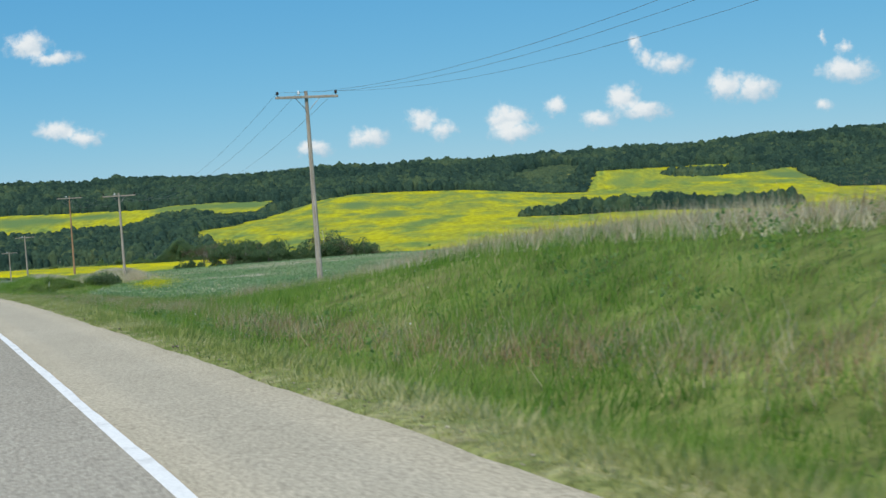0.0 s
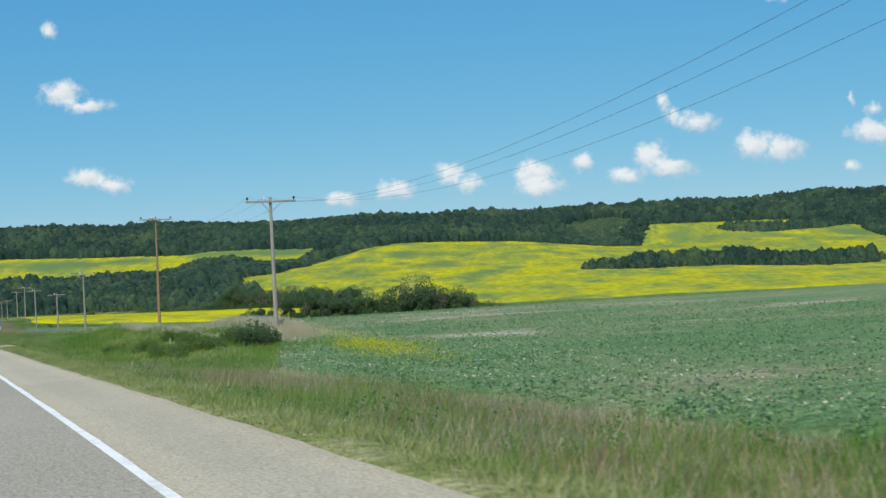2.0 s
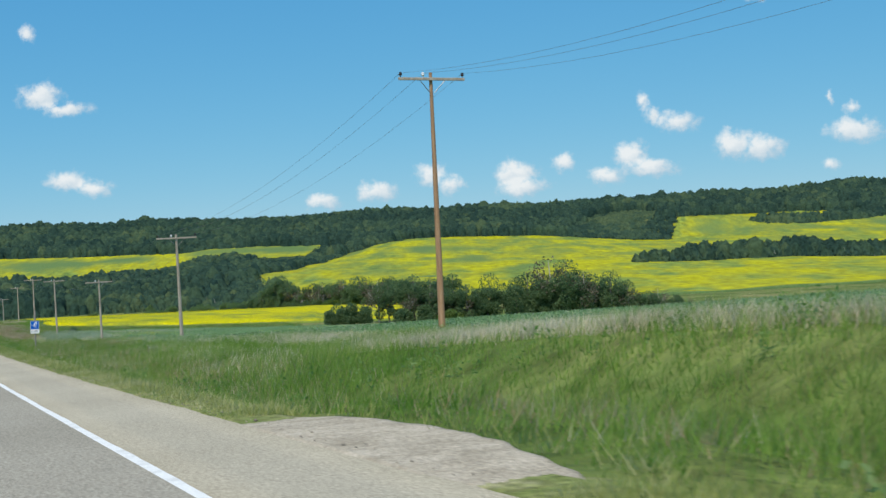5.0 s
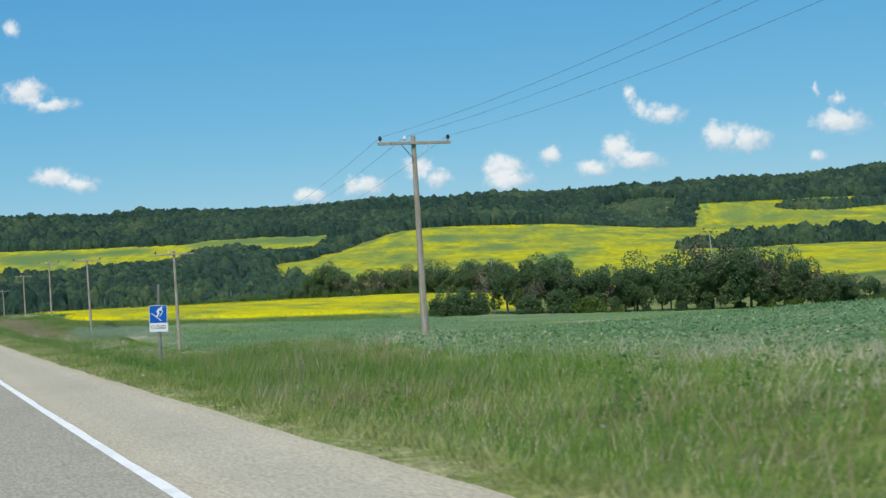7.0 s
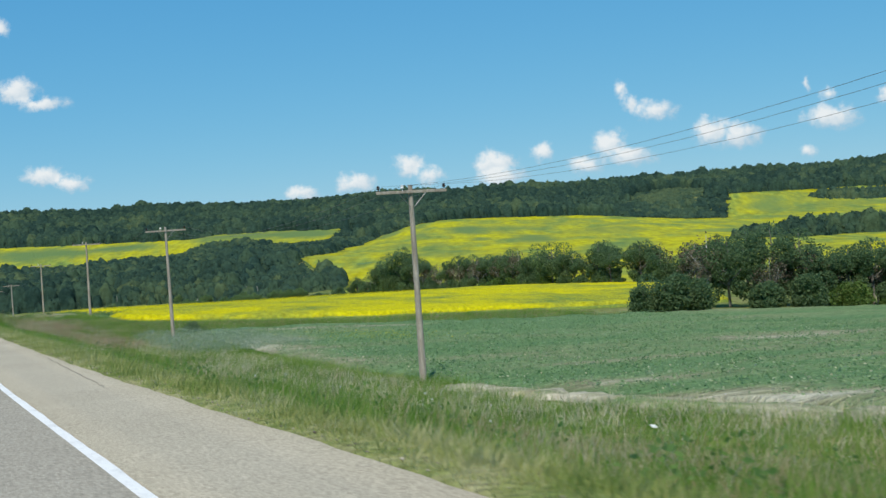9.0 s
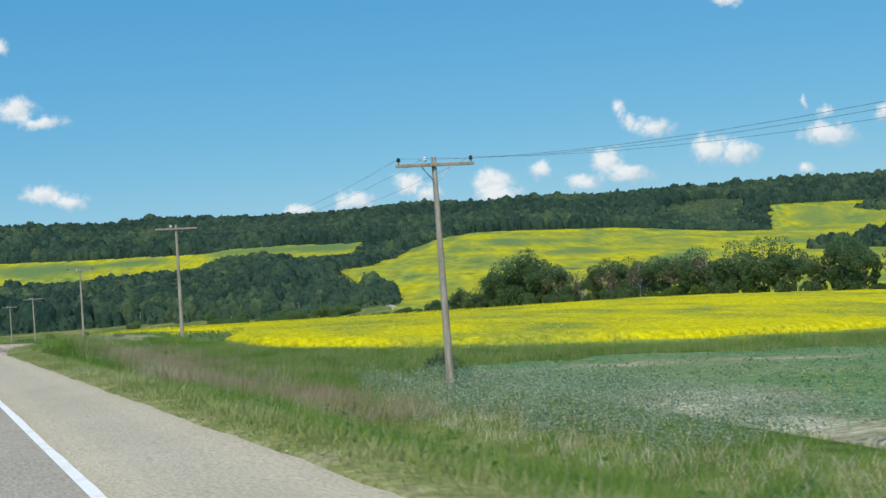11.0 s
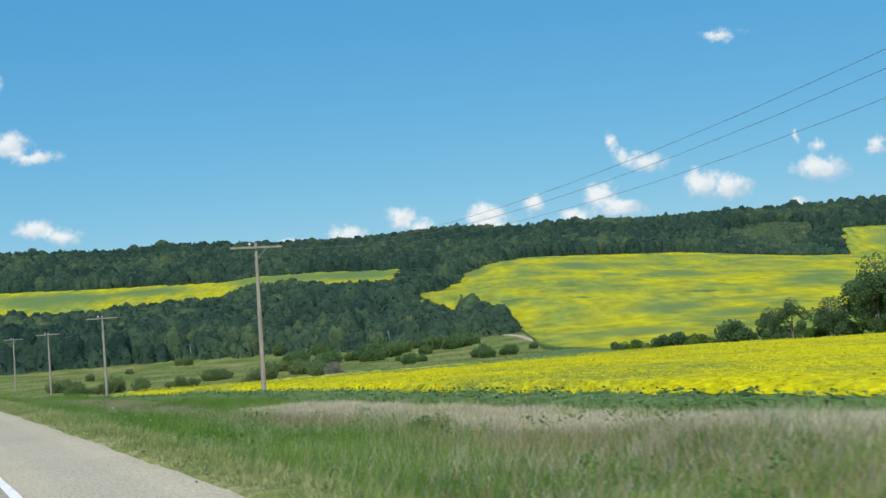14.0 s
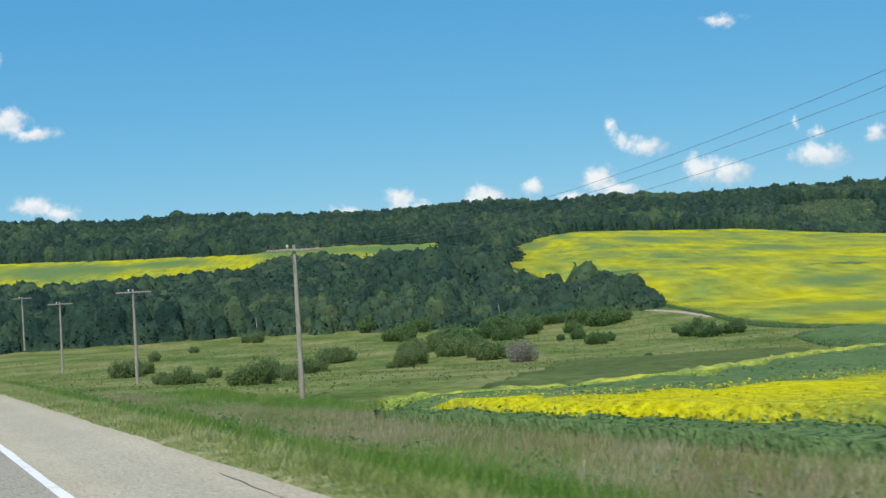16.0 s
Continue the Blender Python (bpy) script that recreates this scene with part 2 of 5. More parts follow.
def late_patches(m):
    """Soft green areas where the crop is not yet in flower."""
    t = m.node_tree
    b = t.nodes["Principled BSDF"]
    geo = t.nodes.new("ShaderNodeNewGeometry")
    wob = t.nodes.new("ShaderNodeTexNoise")
    wob.inputs["Scale"].default_value, wob.inputs["Detail"].default_value, wob.inputs["Roughness"].default_value = 0.03, 6, 0.65
    t.links.new(geo.outputs["Position"], wob.inputs["Vector"])

    def node(kind, op, *values):
        n = t.nodes.new(kind)
        n.operation = op
        for i, v in enumerate(values):
            if isinstance(v, bpy.types.NodeSocket):
                t.links.new(v, n.inputs[i])
            else:
                n.inputs[i].default_value = v
        return n.outputs["Value"] if op in ("DOT_PRODUCT", "LENGTH") else n.outputs[0]

    u = node("ShaderNodeVectorMath", "DOT_PRODUCT", geo.outputs["Position"], (0.875, -0.484, 0))
    s_ = node("ShaderNodeVectorMath", "DOT_PRODUCT", geo.outputs["Position"], (0.484, 0.875, 0))
    cmb = t.nodes.new("ShaderNodeCombineXYZ")
    t.links.new(u, cmb.inputs[0])
    t.links.new(s_, cmb.inputs[1])
    total = None
    for pu, ps, ru, rs, amount in LATE:
        off = node("ShaderNodeVectorMath", "MULTIPLY_ADD", cmb.outputs[0], (1 / ru, 1 / rs, 0), (-pu / ru, -ps / rs, 0))
        far = node("ShaderNodeMath", "MULTIPLY_ADD", wob.outputs["Fac"], 1.6, node("ShaderNodeMath", "SUBTRACT", node("ShaderNodeVectorMath", "LENGTH", off), 0.8))
        soft = t.nodes.new("ShaderNodeMapRange")
        soft.interpolation_type = "SMOOTHSTEP"
        for i, v in ((1, 1.25), (2, 0.25), (3, 0.0), (4, amount)):
            soft.inputs[i].default_value = v
        t.links.new(far, soft.inputs[0])
        total = soft.outputs[0] if total is None else node("ShaderNodeMath", "MAXIMUM", total, soft.outputs[0])
    mix = t.nodes.new("ShaderNodeMix")
    mix.data_type = "RGBA"
    mix.inputs[7].default_value = (0.125, 0.195, 0.062, 1)
    t.links.new(b.inputs["Base Color"].links[0].from_socket, mix.inputs[6])
    t.links.new(total, mix.inputs[0])
    t.links.new(mix.outputs[2], b.inputs["Base Color"])


late_patches(M_CANOLA_FAR)
M_CANOLA_SIDE = material("canola_stems", [(0.35, (0.16, 0.25, 0.065)), (0.5, (0.22, 0.29, 0.06)), (0.65, (0.32, 0.36, 0.05))], 6.0, (1, 1, 0.7), fine=(12, 0.3), bump=0.1, bump_scale=8)
M_LOAM = material("bare_loam", [(0.40, (0.17, 0.23, 0.09)), (0.47, (0.30, 0.29, 0.17)), (0.60, (0.50, 0.45, 0.32))], 0.5, (1.6, 0.6, 1), fine=(3, 0.35), bump=0.05, bump_scale=6)
M_CANOLA = material("canola_bloom", [(0.33, (0.17, 0.24, 0.05)), (0.43, (0.33, 0.34, 0.03)), (0.56, (0.55, 0.495, 0.006))], 0.10, (1.3, 0.8, 1.0), fine=(2.4, 0.38), bump=0.35, bump_scale=2.6, detail=10, turn=15)
M_PEA = material("pea_crop", [(0.30, (0.100, 0.186, 0.073)), (0.50, (0.138, 0.230, 0.094)), (0.62, (0.190, 0.245, 0.112)), (0.70, (0.26, 0.26, 0.148)), (0.86, (0.50, 0.47, 0.34))], 0.05, (0.6, 2.4, 1.0), fine=(2.6, 0.5), bump=0.25, bump_scale=2.6, detail=10, turn=12, tone=0.36)
M_CROP_EDGE = material("unflowered_canola", [(0.3, (0.125, 0.22, 0.075)), (0.6, (0.185, 0.28, 0.105)), (0.75, (0.28, 0.34, 0.155))], 0.6, fine=(3, 0.35), bump=0.3, bump_scale=3.5, translucent=0.3)
M_OLIVE = material("dark_olive_turf", [(0.3, (0.075, 0.105, 0.030)), (0.6, (0.110, 0.140, 0.042)), (0.8, (0.165, 0.185, 0.065))], 0.12, fine=(1.1, 0.4), bump=0.3, bump_scale=1.2)
# Distance haze is put into these foliage colours: bluish, with raised darks.
M_WOODS = material("hazed_foliage", [(0.15, (0.033, 0.072, 0.056)), (0.45, (0.056, 0.106, 0.071)), (0.68, (0.082, 0.140, 0.079)), (0.90, (0.124, 0.177, 0.084))], 0.02, island=0.06, tone=0.75, translucent=0.45, rough=0.85, fine=(0.5, 0.35), bump=0.4, bump_scale=1.2)
M_LEAF = material("broad_leaves", [(0.2, (0.090, 0.162, 0.072)), (0.5, (0.140, 0.220, 0.096)), (0.85, (0.195, 0.27, 0.12))], 0.35, island=0.36, translucent=0.58, rough=0.75)
M_LEAF_LIGHT = material("shrub_leaves", [(0.2, (0.095, 0.175, 0.036)), (0.5, (0.15, 0.24, 0.055)), (0.85, (0.25, 0.32, 0.10))], 0.35, island=0.5, translucent=0.55, rough=0.75)
M_WILLOW = material("willow_leaves", [(0.2, (0.16, 0.24, 0.078)), (0.5, (0.225, 0.305, 0.11)), (0.85, (0.30, 0.35, 0.15))], 0.2, island=0.35, translucent=0.55, rough=0.75)
M_WOODLEAF = material("slope_leaves", [(0.2, (0.125, 0.215, 0.075)), (0.5, (0.185, 0.285, 0.100)), (0.85, (0.26, 0.335, 0.13))], 0.2, island=0.35, translucent=0.6, rough=0.75)
M_WEED = material("weed_leaves", [(0.25, (0.14, 0.26, 0.06)), (0.5, (0.20, 0.33, 0.09)), (0.75, (0.29, 0.39, 0.15))], 0.3, island=0.15, tone=0.4, translucent=0.6, rough=0.75)
M_TWIG = material("bare_twigs", [(0.3, (0.22, 0.20, 0.155)), (0.7, (0.34, 0.315, 0.25))], 0.5, island=0.5, rough=0.9, translucent=0.4)
M_LEAF_PALE = material("dry_twigs", [(0.2, (0.12, 0.105, 0.07)), (0.6, (0.19, 0.165, 0.115)), (0.85, (0.11, 0.13, 0.05))], 0.5, island=0.5, rough=0.9, translucent=0.3)
M_BARK = material("grey_bark", [(0.3, (0.13, 0.115, 0.095)), (0.7, (0.27, 0.25, 0.21))], 1.5, (1, 1, 0.3), fine=(8, 0.3), bump=0.02, bump_scale=6)
M_BARK_PALE = material("aspen_bark", [(0.3, (0.34, 0.32, 0.27)), (0.7, (0.50, 0.48, 0.42))], 1.5, (1, 1, 0.3), fine=(8, 0.25))
M_BLADE = material("grass_blades", [(0.30, (0.098, 0.225, 0.028)), (0.45, (0.190, 0.330, 0.052)), (0.55, (0.250, 0.380, 0.070)), (0.72, (0.34, 0.41, 0.118))], 0.30, island=0.10, tone=0.30, translucent=0.55, rough=0.7, detail=6)
M_SEED = material("grass_seedheads", [(0.32, (0.37, 0.26, 0.145)), (0.5, (0.49, 0.385, 0.22)), (0.66, (0.62, 0.55, 0.36))], 0.35, island=0.4, translucent=0.55, rough=0.9)
M_STRAW = material("dry_straw", [(0.3, (0.52, 0.45, 0.29)), (0.7, (0.76, 0.69, 0.49))], 0.3, island=0.5, translucent=0.5, rough=0.9)
M_SILVER = material("silver_leaves", [(0.3, (0.24, 0.33, 0.19)), (0.5, (0.34, 0.42, 0.28)), (0.75, (0.48, 0.54, 0.40))], 0.4, island=0.5, translucent=0.5, rough=0.8)
M_PETAL = material("canola_petals", [(0.25, (0.48, 0.45, 0.012)), (0.6, (0.70, 0.62, 0.008))], 0.5, island=0.5, translucent=0.3, rough=0.7)
M_PEALEAF = material("pea_leaves", [(0.25, (0.148, 0.270, 0.108)), (0.5, (0.205, 0.335, 0.138)), (0.75, (0.30, 0.405, 0.20)), (0.92, (0.47, 0.50, 0.32))], 0.15, island=0.3, tone=0.5, translucent=0.5, rough=0.7)
M_POLE = material("weathered_pole", [(0.3, (0.24, 0.20, 0.155)), (0.55, (0.375, 0.33, 0.27)), (0.75, (0.48, 0.44, 0.375))], 2.5, (4, 4, 0.35), 0.85, 0.006, 14, fine=(22, 0.25))
M_POST = material("sign_post_wood", [(0.3, (0.15, 0.145, 0.135)), (0.7, (0.27, 0.26, 0.24))], 2.5, (4, 4, 0.35), 0.85, 0.004, 14, fine=(22, 0.2))
M_POLE_NEW = material("newer_pole", [(0.3, (0.27, 0.155, 0.085)), (0.6, (0.38, 0.235, 0.135)), (0.8, (0.46, 0.31, 0.20))], 2.5, (4, 4, 0.35), 0.8, 0.005, 14, fine=(22, 0.2))
M_STEEL = material("galvanised_steel", [(0.3, (0.16, 0.16, 0.16)), (0.7, (0.30, 0.30, 0.30))], 6, rough=0.5, metal=0.8)
M_WIRE = material("power_wire", [(0.3, (0.12, 0.12, 0.125)), (0.7, (0.18, 0.18, 0.185))], 1, rough=0.6)
M_DARKGLASS = material("brown_glaze", [(0.3, (0.025, 0.02, 0.018)), (0.7, (0.05, 0.035, 0.03))], 9, rough=0.2)
M_WHITEGLASS = material("white_glaze", [(0.3, (0.72, 0.73, 0.73)), (0.7, (0.82, 0.82, 0.81))], 9, rough=0.25)
M_BLUE = material("sign_blue", [(0.3, (0.008, 0.095, 0.42)), (0.7, (0.012, 0.125, 0.50))], 2, rough=0.4)
M_WHITE = material("sign_white", [(0.3, (0.74, 0.75, 0.74)), (0.7, (0.82, 0.82, 0.81))], 3, rough=0.45)
M_BLACK = material("sign_black", [(0.3, (0.012, 0.012, 0.013)), (0.7, (0.022, 0.022, 0.022))], 3, rough=0.5)


# ---- plan ----
def hermite(xk, yk, x):
    """Smooth curve through knots; straight beyond its ends. yk may hold one value or one row per knot."""
    xk, yk = np.asarray(xk, float), np.asarray(yk, float)
    x = np.asarray(x, float)
    d = np.diff(yk) / np.diff(xk)
    m = np.concatenate([[d[0]], (d[1:] + d[:-1]) / 2, [d[-1]]])
    i = np.clip(np.searchsorted(xk, x) - 1, 0, len(xk) - 2)
    h = xk[i + 1] - xk[i]
    t = (x - xk[i]) / h
    tc = np.clip(t, 0, 1)
    r = (2 * tc**3 - 3 * tc**2 + 1) * yk[i] + (tc**3 - 2 * tc**2 + tc) * h * m[i] + (3 * tc**2 - 2 * tc**3) * yk[i + 1] + (tc**3 - tc**2) * h * m[i + 1]
    return r + np.where(t < 0, t * h * m[0], 0) + np.where(t > 1, (t - 1) * h * m[-1], 0)


def step(a, b, x):
    t = np.clip((x - a) / (b - a), 0, 1)
    return t * t * (3 - 2 * t)


def line_x(y):
    """x of the white edge line."""
    return hermite((-60, 0, 26, 47, 98, 124, 191, 217, 244, 260, 345, 410, 460, 560, 700), (-1.5, 1.2, 2.5, 3.55, 5.55, 6.65, 9.1, 10.2, 11.5, 12.25, 17.15, 20.35, 22.5, 26.5, 32.0), y)


def road_z(y):
    return hermite((-60, 0, 50, 100, 167, 235, 304, 348, 394, 444, 520, 600, 680, 900), (2.4, 1.13, -0.39, -2.45, -5.24, -7.47, -9.22, -10.21, -11.41, -13.08, -15.9, -18.5, -19.4, -19.0), y)


def pole_z(y):
    """Ground along the line of poles."""
    return hermite((-60, 0, 30, 58, 90, 127, 178, 228, 283, 335, 385, 449, 502, 545, 590, 700), (2.2, 1.1, -0.1, -1.8, -3.2, -4.3, -5.9, -8.6, -12.0, -12.6, -12.5, -15.1, -17.8, -19.3, -21.0, -22.3), y)


# The hillside: heights over u (along the ridge) and s (towards it).
HILL_S = (480, 577, 665, 712, 746, 800, 900, 1000, 1085, 1180, 1235, 1300, 1370, 1500)
HILL = {
    -620: (-22, -22, -23, -20.5, -19, -17, -15.5, -16, -6, 8, 16, 29, 38, 35),
    -400: (-22, -22, -22.5, -21, -19.5, -18, -18.5, -19, -8.5, 7, 13, 25, 34, 30),
    -300: (-22, -22.5, -23, -20.5, -18.5, -17, -15, -13, -8.5, 8, 14, 24, 31, 28),
    -205: (-21.5, -22.5, -24, -19.5, -11, -10.5, -8.5, -6, -3, 5.5, 14, 24, 33, 30),
    -150: (-20, -21.3, -20.5, -15.5, -13, -11, -6, 0, 5, 9, 14, 24, 32, 30),
    -60: (-18.5, -20, -18.5, -17, -16, -14, -9, -4, 0, 5, 13, 22, 31, 30),
    70: (-18, -19, -18, -18, -17.5, -17, -14, -10, -7, -3, 15, 23, 31, 31),
    170: (-18, -19, -19, -19.5, -20, -20.5, -16, -11, -6, 2, 10, 22, 32, 33),
    330: (-18, -19, -19, -19.5, -20, -20.5, -16, -11, -6, 1, 8, 20, 36, 38),
    600: (-18, -19, -19, -19.5, -20, -20.5, -16, -11, -6, 1, 8, 22, 38, 40),
}


def us(x, y):
    return 0.875 * x - 0.484 * y, 0.484 * x + 0.875 * y


def xy(u, s):
    return 0.875 * u + 0.484 * s, -0.484 * u + 0.875 * s


def ground(x, y):
    x, y = np.asarray(x, float), np.asarray(y, float)
    v, zr, zp = x - line_x(y), road_z(y), pole_z(y)
    u, s = us(x, y)
    cols = [hermite(HILL_S, row, np.clip(s, 480, 1700)) for row in HILL.values()]
    us_k = list(HILL)
    uc = np.clip(u, us_k[0], us_k[-1])
    hill = np.zeros_like(uc)
    i = np.clip(np.searchsorted(us_k, uc) - 1, 0, len(us_k) - 2)
    cols = np.stack([np.broadcast_to(c, uc.shape) for c in cols])
    k = np.asarray(us_k, float)
    t = step(0, 1, (uc - k[i]) / (k[i + 1] - k[i]))
    lo, hi = np.take_along_axis(cols, i[None], 0)[0], np.take_along_axis(cols, i[None] + 1, 0)[0]
    hill = lo + (hi - lo) * t
    hill = hill + 0.5 * np.sin(x / 37 + 1.3) * np.sin(y / 41) + 0.25 * np.sin(x / 13 + y / 19)
    cross = hermite((0, 180, 250, 320, 370, 430, 500), (-0.006, -0.006, -0.018, -0.042, -0.034, -0.02, -0.015), np.clip(y, 0, 500))
    field = zp + cross * np.clip(v - 18, 0, 128) - 0.05 * np.clip(v - 128, 0, 60)
    field = field + 0.10 * np.sin(x / 9 + 2) * np.sin(y / 11) * step(20, 40, v)
    far = field + (np.maximum(hill, -24) - field) * step(475, 560, s)
    ditch = zr - 0.05 - 0.9 * step(2.2, 5.5, v) + 0.06 * np.sin(y / 2.3) * np.sin(x / 1.7) * step(4, 8, v)
    bank = np.exp(-((v - 11.0) / 2.5) ** 2) * 1.2 * step(110, 122, y) * (1 - step(140, 172, y))
    bank = bank + np.exp(-((v - 12.5) / 4.2) ** 2) * (1.15 * (1 - step(22, 52, y)) + 0.5 * step(210, 220, y) * (1 - step(228, 240, y)) + 0.45 * step(375, 385, y) * (1 - step(395, 405, y)))
    bank = bank + np.exp(-((x - 25.4) / 2.6) ** 2) * step(121, 128, y) * (1.15 - 0.5 * step(137, 146, y)) * (1 - step(156, 176, y))
    fill = step(345, 348, y) * (1 - step(356, 359, y)) + step(134, 137, y) * (1 - step(145, 148, y))
    right = ditch + (far - ditch) * step(5.0, 11.0, v) + bank
    right = right + (zr - 0.06 - 0.1 * step(3, 14, v) - right) * fill * (1 - step(4.5, 8, v))
    left = zr - 0.05 - 1.0 * step(-9.5, -16, v)
    z = np.where(v > -3, right, left)
    return z - 0.12 * step(-9.6, -9.2, v) * (1 - step(1.75, 2.0, v))


# ---- mesh helpers ----
def quick(name, V, F, mat=None, smooth=False, tone=None):
    V, F = np.ascontiguousarray(V, np.float32), np.ascontiguousarray(F, np.int32)
    me = bpy.data.meshes.new(name)
    k = F.shape[1]
    me.vertices.add(len(V))
    me.vertices.foreach_set("co", V.ravel())
    me.loops.add(F.size)
    me.loops.foreach_set("vertex_index", F.ravel())
    me.polygons.add(len(F))
    me.polygons.foreach_set("loop_start", np.arange(0, F.size, k, dtype=np.int32))
    me.update(calc_edges=True)
    if smooth:
        me.polygons.foreach_set("use_smooth", np.ones(len(F), bool))
    if tone is not None:        # -0.5 to 0.5: which plants are darker or lighter of growth
        me.attributes.new("tone", "FLOAT", "POINT").data.foreach_set("value", np.ascontiguousarray(tone, np.float32))
    if mat:
        me.materials.append(mat)
    return me


def part(name, bm, mat, parent, label=""):
    me = bpy.data.meshes.new(name)
    bm.to_mesh(me)
    bm.free()
    me.materials.append(mat)
    ob = new(name, me)
    ob.parent = parent
    return tagged(ob, label)


def sheet_faces(rows, cols):
    i = np.arange(rows * cols).reshape(rows, cols)
    return np.stack([i[:-1, :-1], i[:-1, 1:], i[1:, 1:], i[1:, :-1]], -1).reshape(-1, 4)


def inside(poly, x, y):
    poly = np.asarray(poly, float)
    hit = np.zeros(np.shape(x), bool)
    for (x0, y0), (x1, y1) in zip(poly, np.roll(poly, -1, 0)):
        if y0 != y1:
            hit ^= ((y0 > y) != (y1 > y)) & (x < (x1 - x0) * (y - y0) / (y1 - y0) + x0)
    return hit


def dense(poly, gap):
    """The outline with points no farther apart than gap."""
    pts = []
    for (x0, y0), (x1, y1) in zip(poly, poly[1:] + poly[:1]):
        n = max(1, int(math.hypot(x1 - x0, y1 - y0) / gap))
        pts += [(x0 + (x1 - x0) * i / n, y0 + (y1 - y0) * i / n) for i in range(n)]
    return pts


def tube(bm, a, b, r0, r1, n=8):
    a, b = Vector(a), Vector(b)
    q = (b - a).to_track_quat("Z", "Y").to_matrix()
    rings = []
    for p, r in ((a, r0), (b, r1)):
        rings.append([bm.verts.new(p + q @ Vector((r * math.cos(6.2832 * i / n), r * math.sin(6.2832 * i / n), 0))) for i in range(n)])
    for i in range(n):
        bm.faces.new((rings[0][i], rings[0][(i + 1) % n], rings[1][(i + 1) % n], rings[1][i]))
    bm.faces.new(rings[1])
    bm.faces.new(rings[0][::-1])


def box(bm, size, m=Matrix(), bevel=0.0):
    r = bmesh.ops.create_cube(bm, size=1, matrix=m @ Matrix.Diagonal((*size, 1)))
    if bevel:
        bmesh.ops.bevel(bm, geom=list({e for w in r["verts"] for e in w.link_edges}), offset=bevel, segments=1, affect="EDGES")


def flakes(rng, C, size, squash=1.0):
    """Quads of random turn at the centres C."""
    n = len(C)
    a, b = rng.normal(size=(n, 3)), rng.normal(size=(n, 3))
    a[:, 2] *= squash
    b[:, 2] *= squash
    a /= np.linalg.norm(a, axis=1, keepdims=True)
    b -= a * (a * b).sum(1, keepdims=True)
    b /= np.linalg.norm(b, axis=1, keepdims=True)
    s = np.broadcast_to(size, n)[:, None] * rng.uniform(0.6, 1.3, (n, 1))
    V = np.stack([C - a * s, C - b * s * 0.6, C + a * s, C + b * s * 0.6], 1)
    return V.reshape(-1, 3), np.arange(4 * n).reshape(n, 4)


# ---- ground, road ----
ys = np.concatenate([np.linspace(-4200, -120, 14), np.arange(-60, 530, 2.0), np.arange(530, 800, 5.0), np.arange(800, 1500, 12.0), np.linspace(1520, 4200, 14)])
vs = np.concatenate([np.linspace(-4000, -60, 12), [-30, -20, -16, -13, -11, -9.7, -9.5, -9.0, -5, 0, 1.6, 1.9, 2.1], np.arange(2.6, 22, 0.7), np.arange(22, 60, 3.0), np.arange(60, 200, 6.0), np.arange(200, 1300, 14.0), np.linspace(1320, 4200, 14)])
VV, YY = np.meshgrid(vs, ys)
XX = VV + line_x(np.clip(YY, -60, 700))
V = np.stack([XX, YY, ground(XX, YY)], -1).reshape(-1, 3)
g = new("ground", quick("ground", V, sheet_faces(len(ys), len(vs)), M_GROUND, True))
tagged(g, "rolling green prairie ground falling to a valley below a ridge", "ground", kind="structure")

ry = np.arange(-60, 700, 2.0)


def strip(name, v0, v1, lift, mat, label, category, y=ry, wob=0.0, cols=2, kind="structure"):
    vv = np.linspace(v0, v1, cols)
    W, Y = np.meshgrid(vv, y)
    edge = wob * (np.sin(Y * 0.9) + 0.7 * np.sin(Y * 2.3 + 1) + 0.5 * np.sin(Y * 5.1))
    X = W + line_x(Y) + edge * (W == v1)
    Z = road_z(Y) + lift + 0 * W
    P = np.stack([X, Y, Z], -1).reshape(-1, 3)
    n = len(P)
    skirt = P.copy()
    skirt[:, 2] -= 0.14
    Ft = sheet_faces(len(y), cols)
    idx = np.arange(n).reshape(len(y), cols)
    sides = []
    for c in (0, cols - 1):
        sides.append(np.stack([idx[:-1, c], idx[1:, c], idx[1:, c] + n, idx[:-1, c] + n], -1))
    ob = new(name, quick(name, np.concatenate([P, skirt]), np.concatenate([Ft] + sides), mat))
    return tagged(ob, label, category, kind=kind)


fy = np.arange(-60, 700, 0.5)
strip("road_lane", -9.3, -0.02, 0.0, M_LANE, "worn grey asphalt driving lanes of a rural highway", "road")
strip("road_shoulder", -0.02, 1.86, 0.004, M_SHOULDER, "beige chip-seal paved shoulder beside the highway lane", "road shoulder", fy, 0.02, 4)
strip("edge_line", -0.05, 0.055, 0.008, M_LINE, "white painted edge line between lane and shoulder", "road marking", fy, 0.006)
strip("centre_line", -3.72, -3.62, 0.006, material("yellow_paint", [(0.3, (0.55, 0.36, 0.03)), (0.6, (0.68, 0.46, 0.05))], 3), "yellow painted centre line of the highway", "road marking")

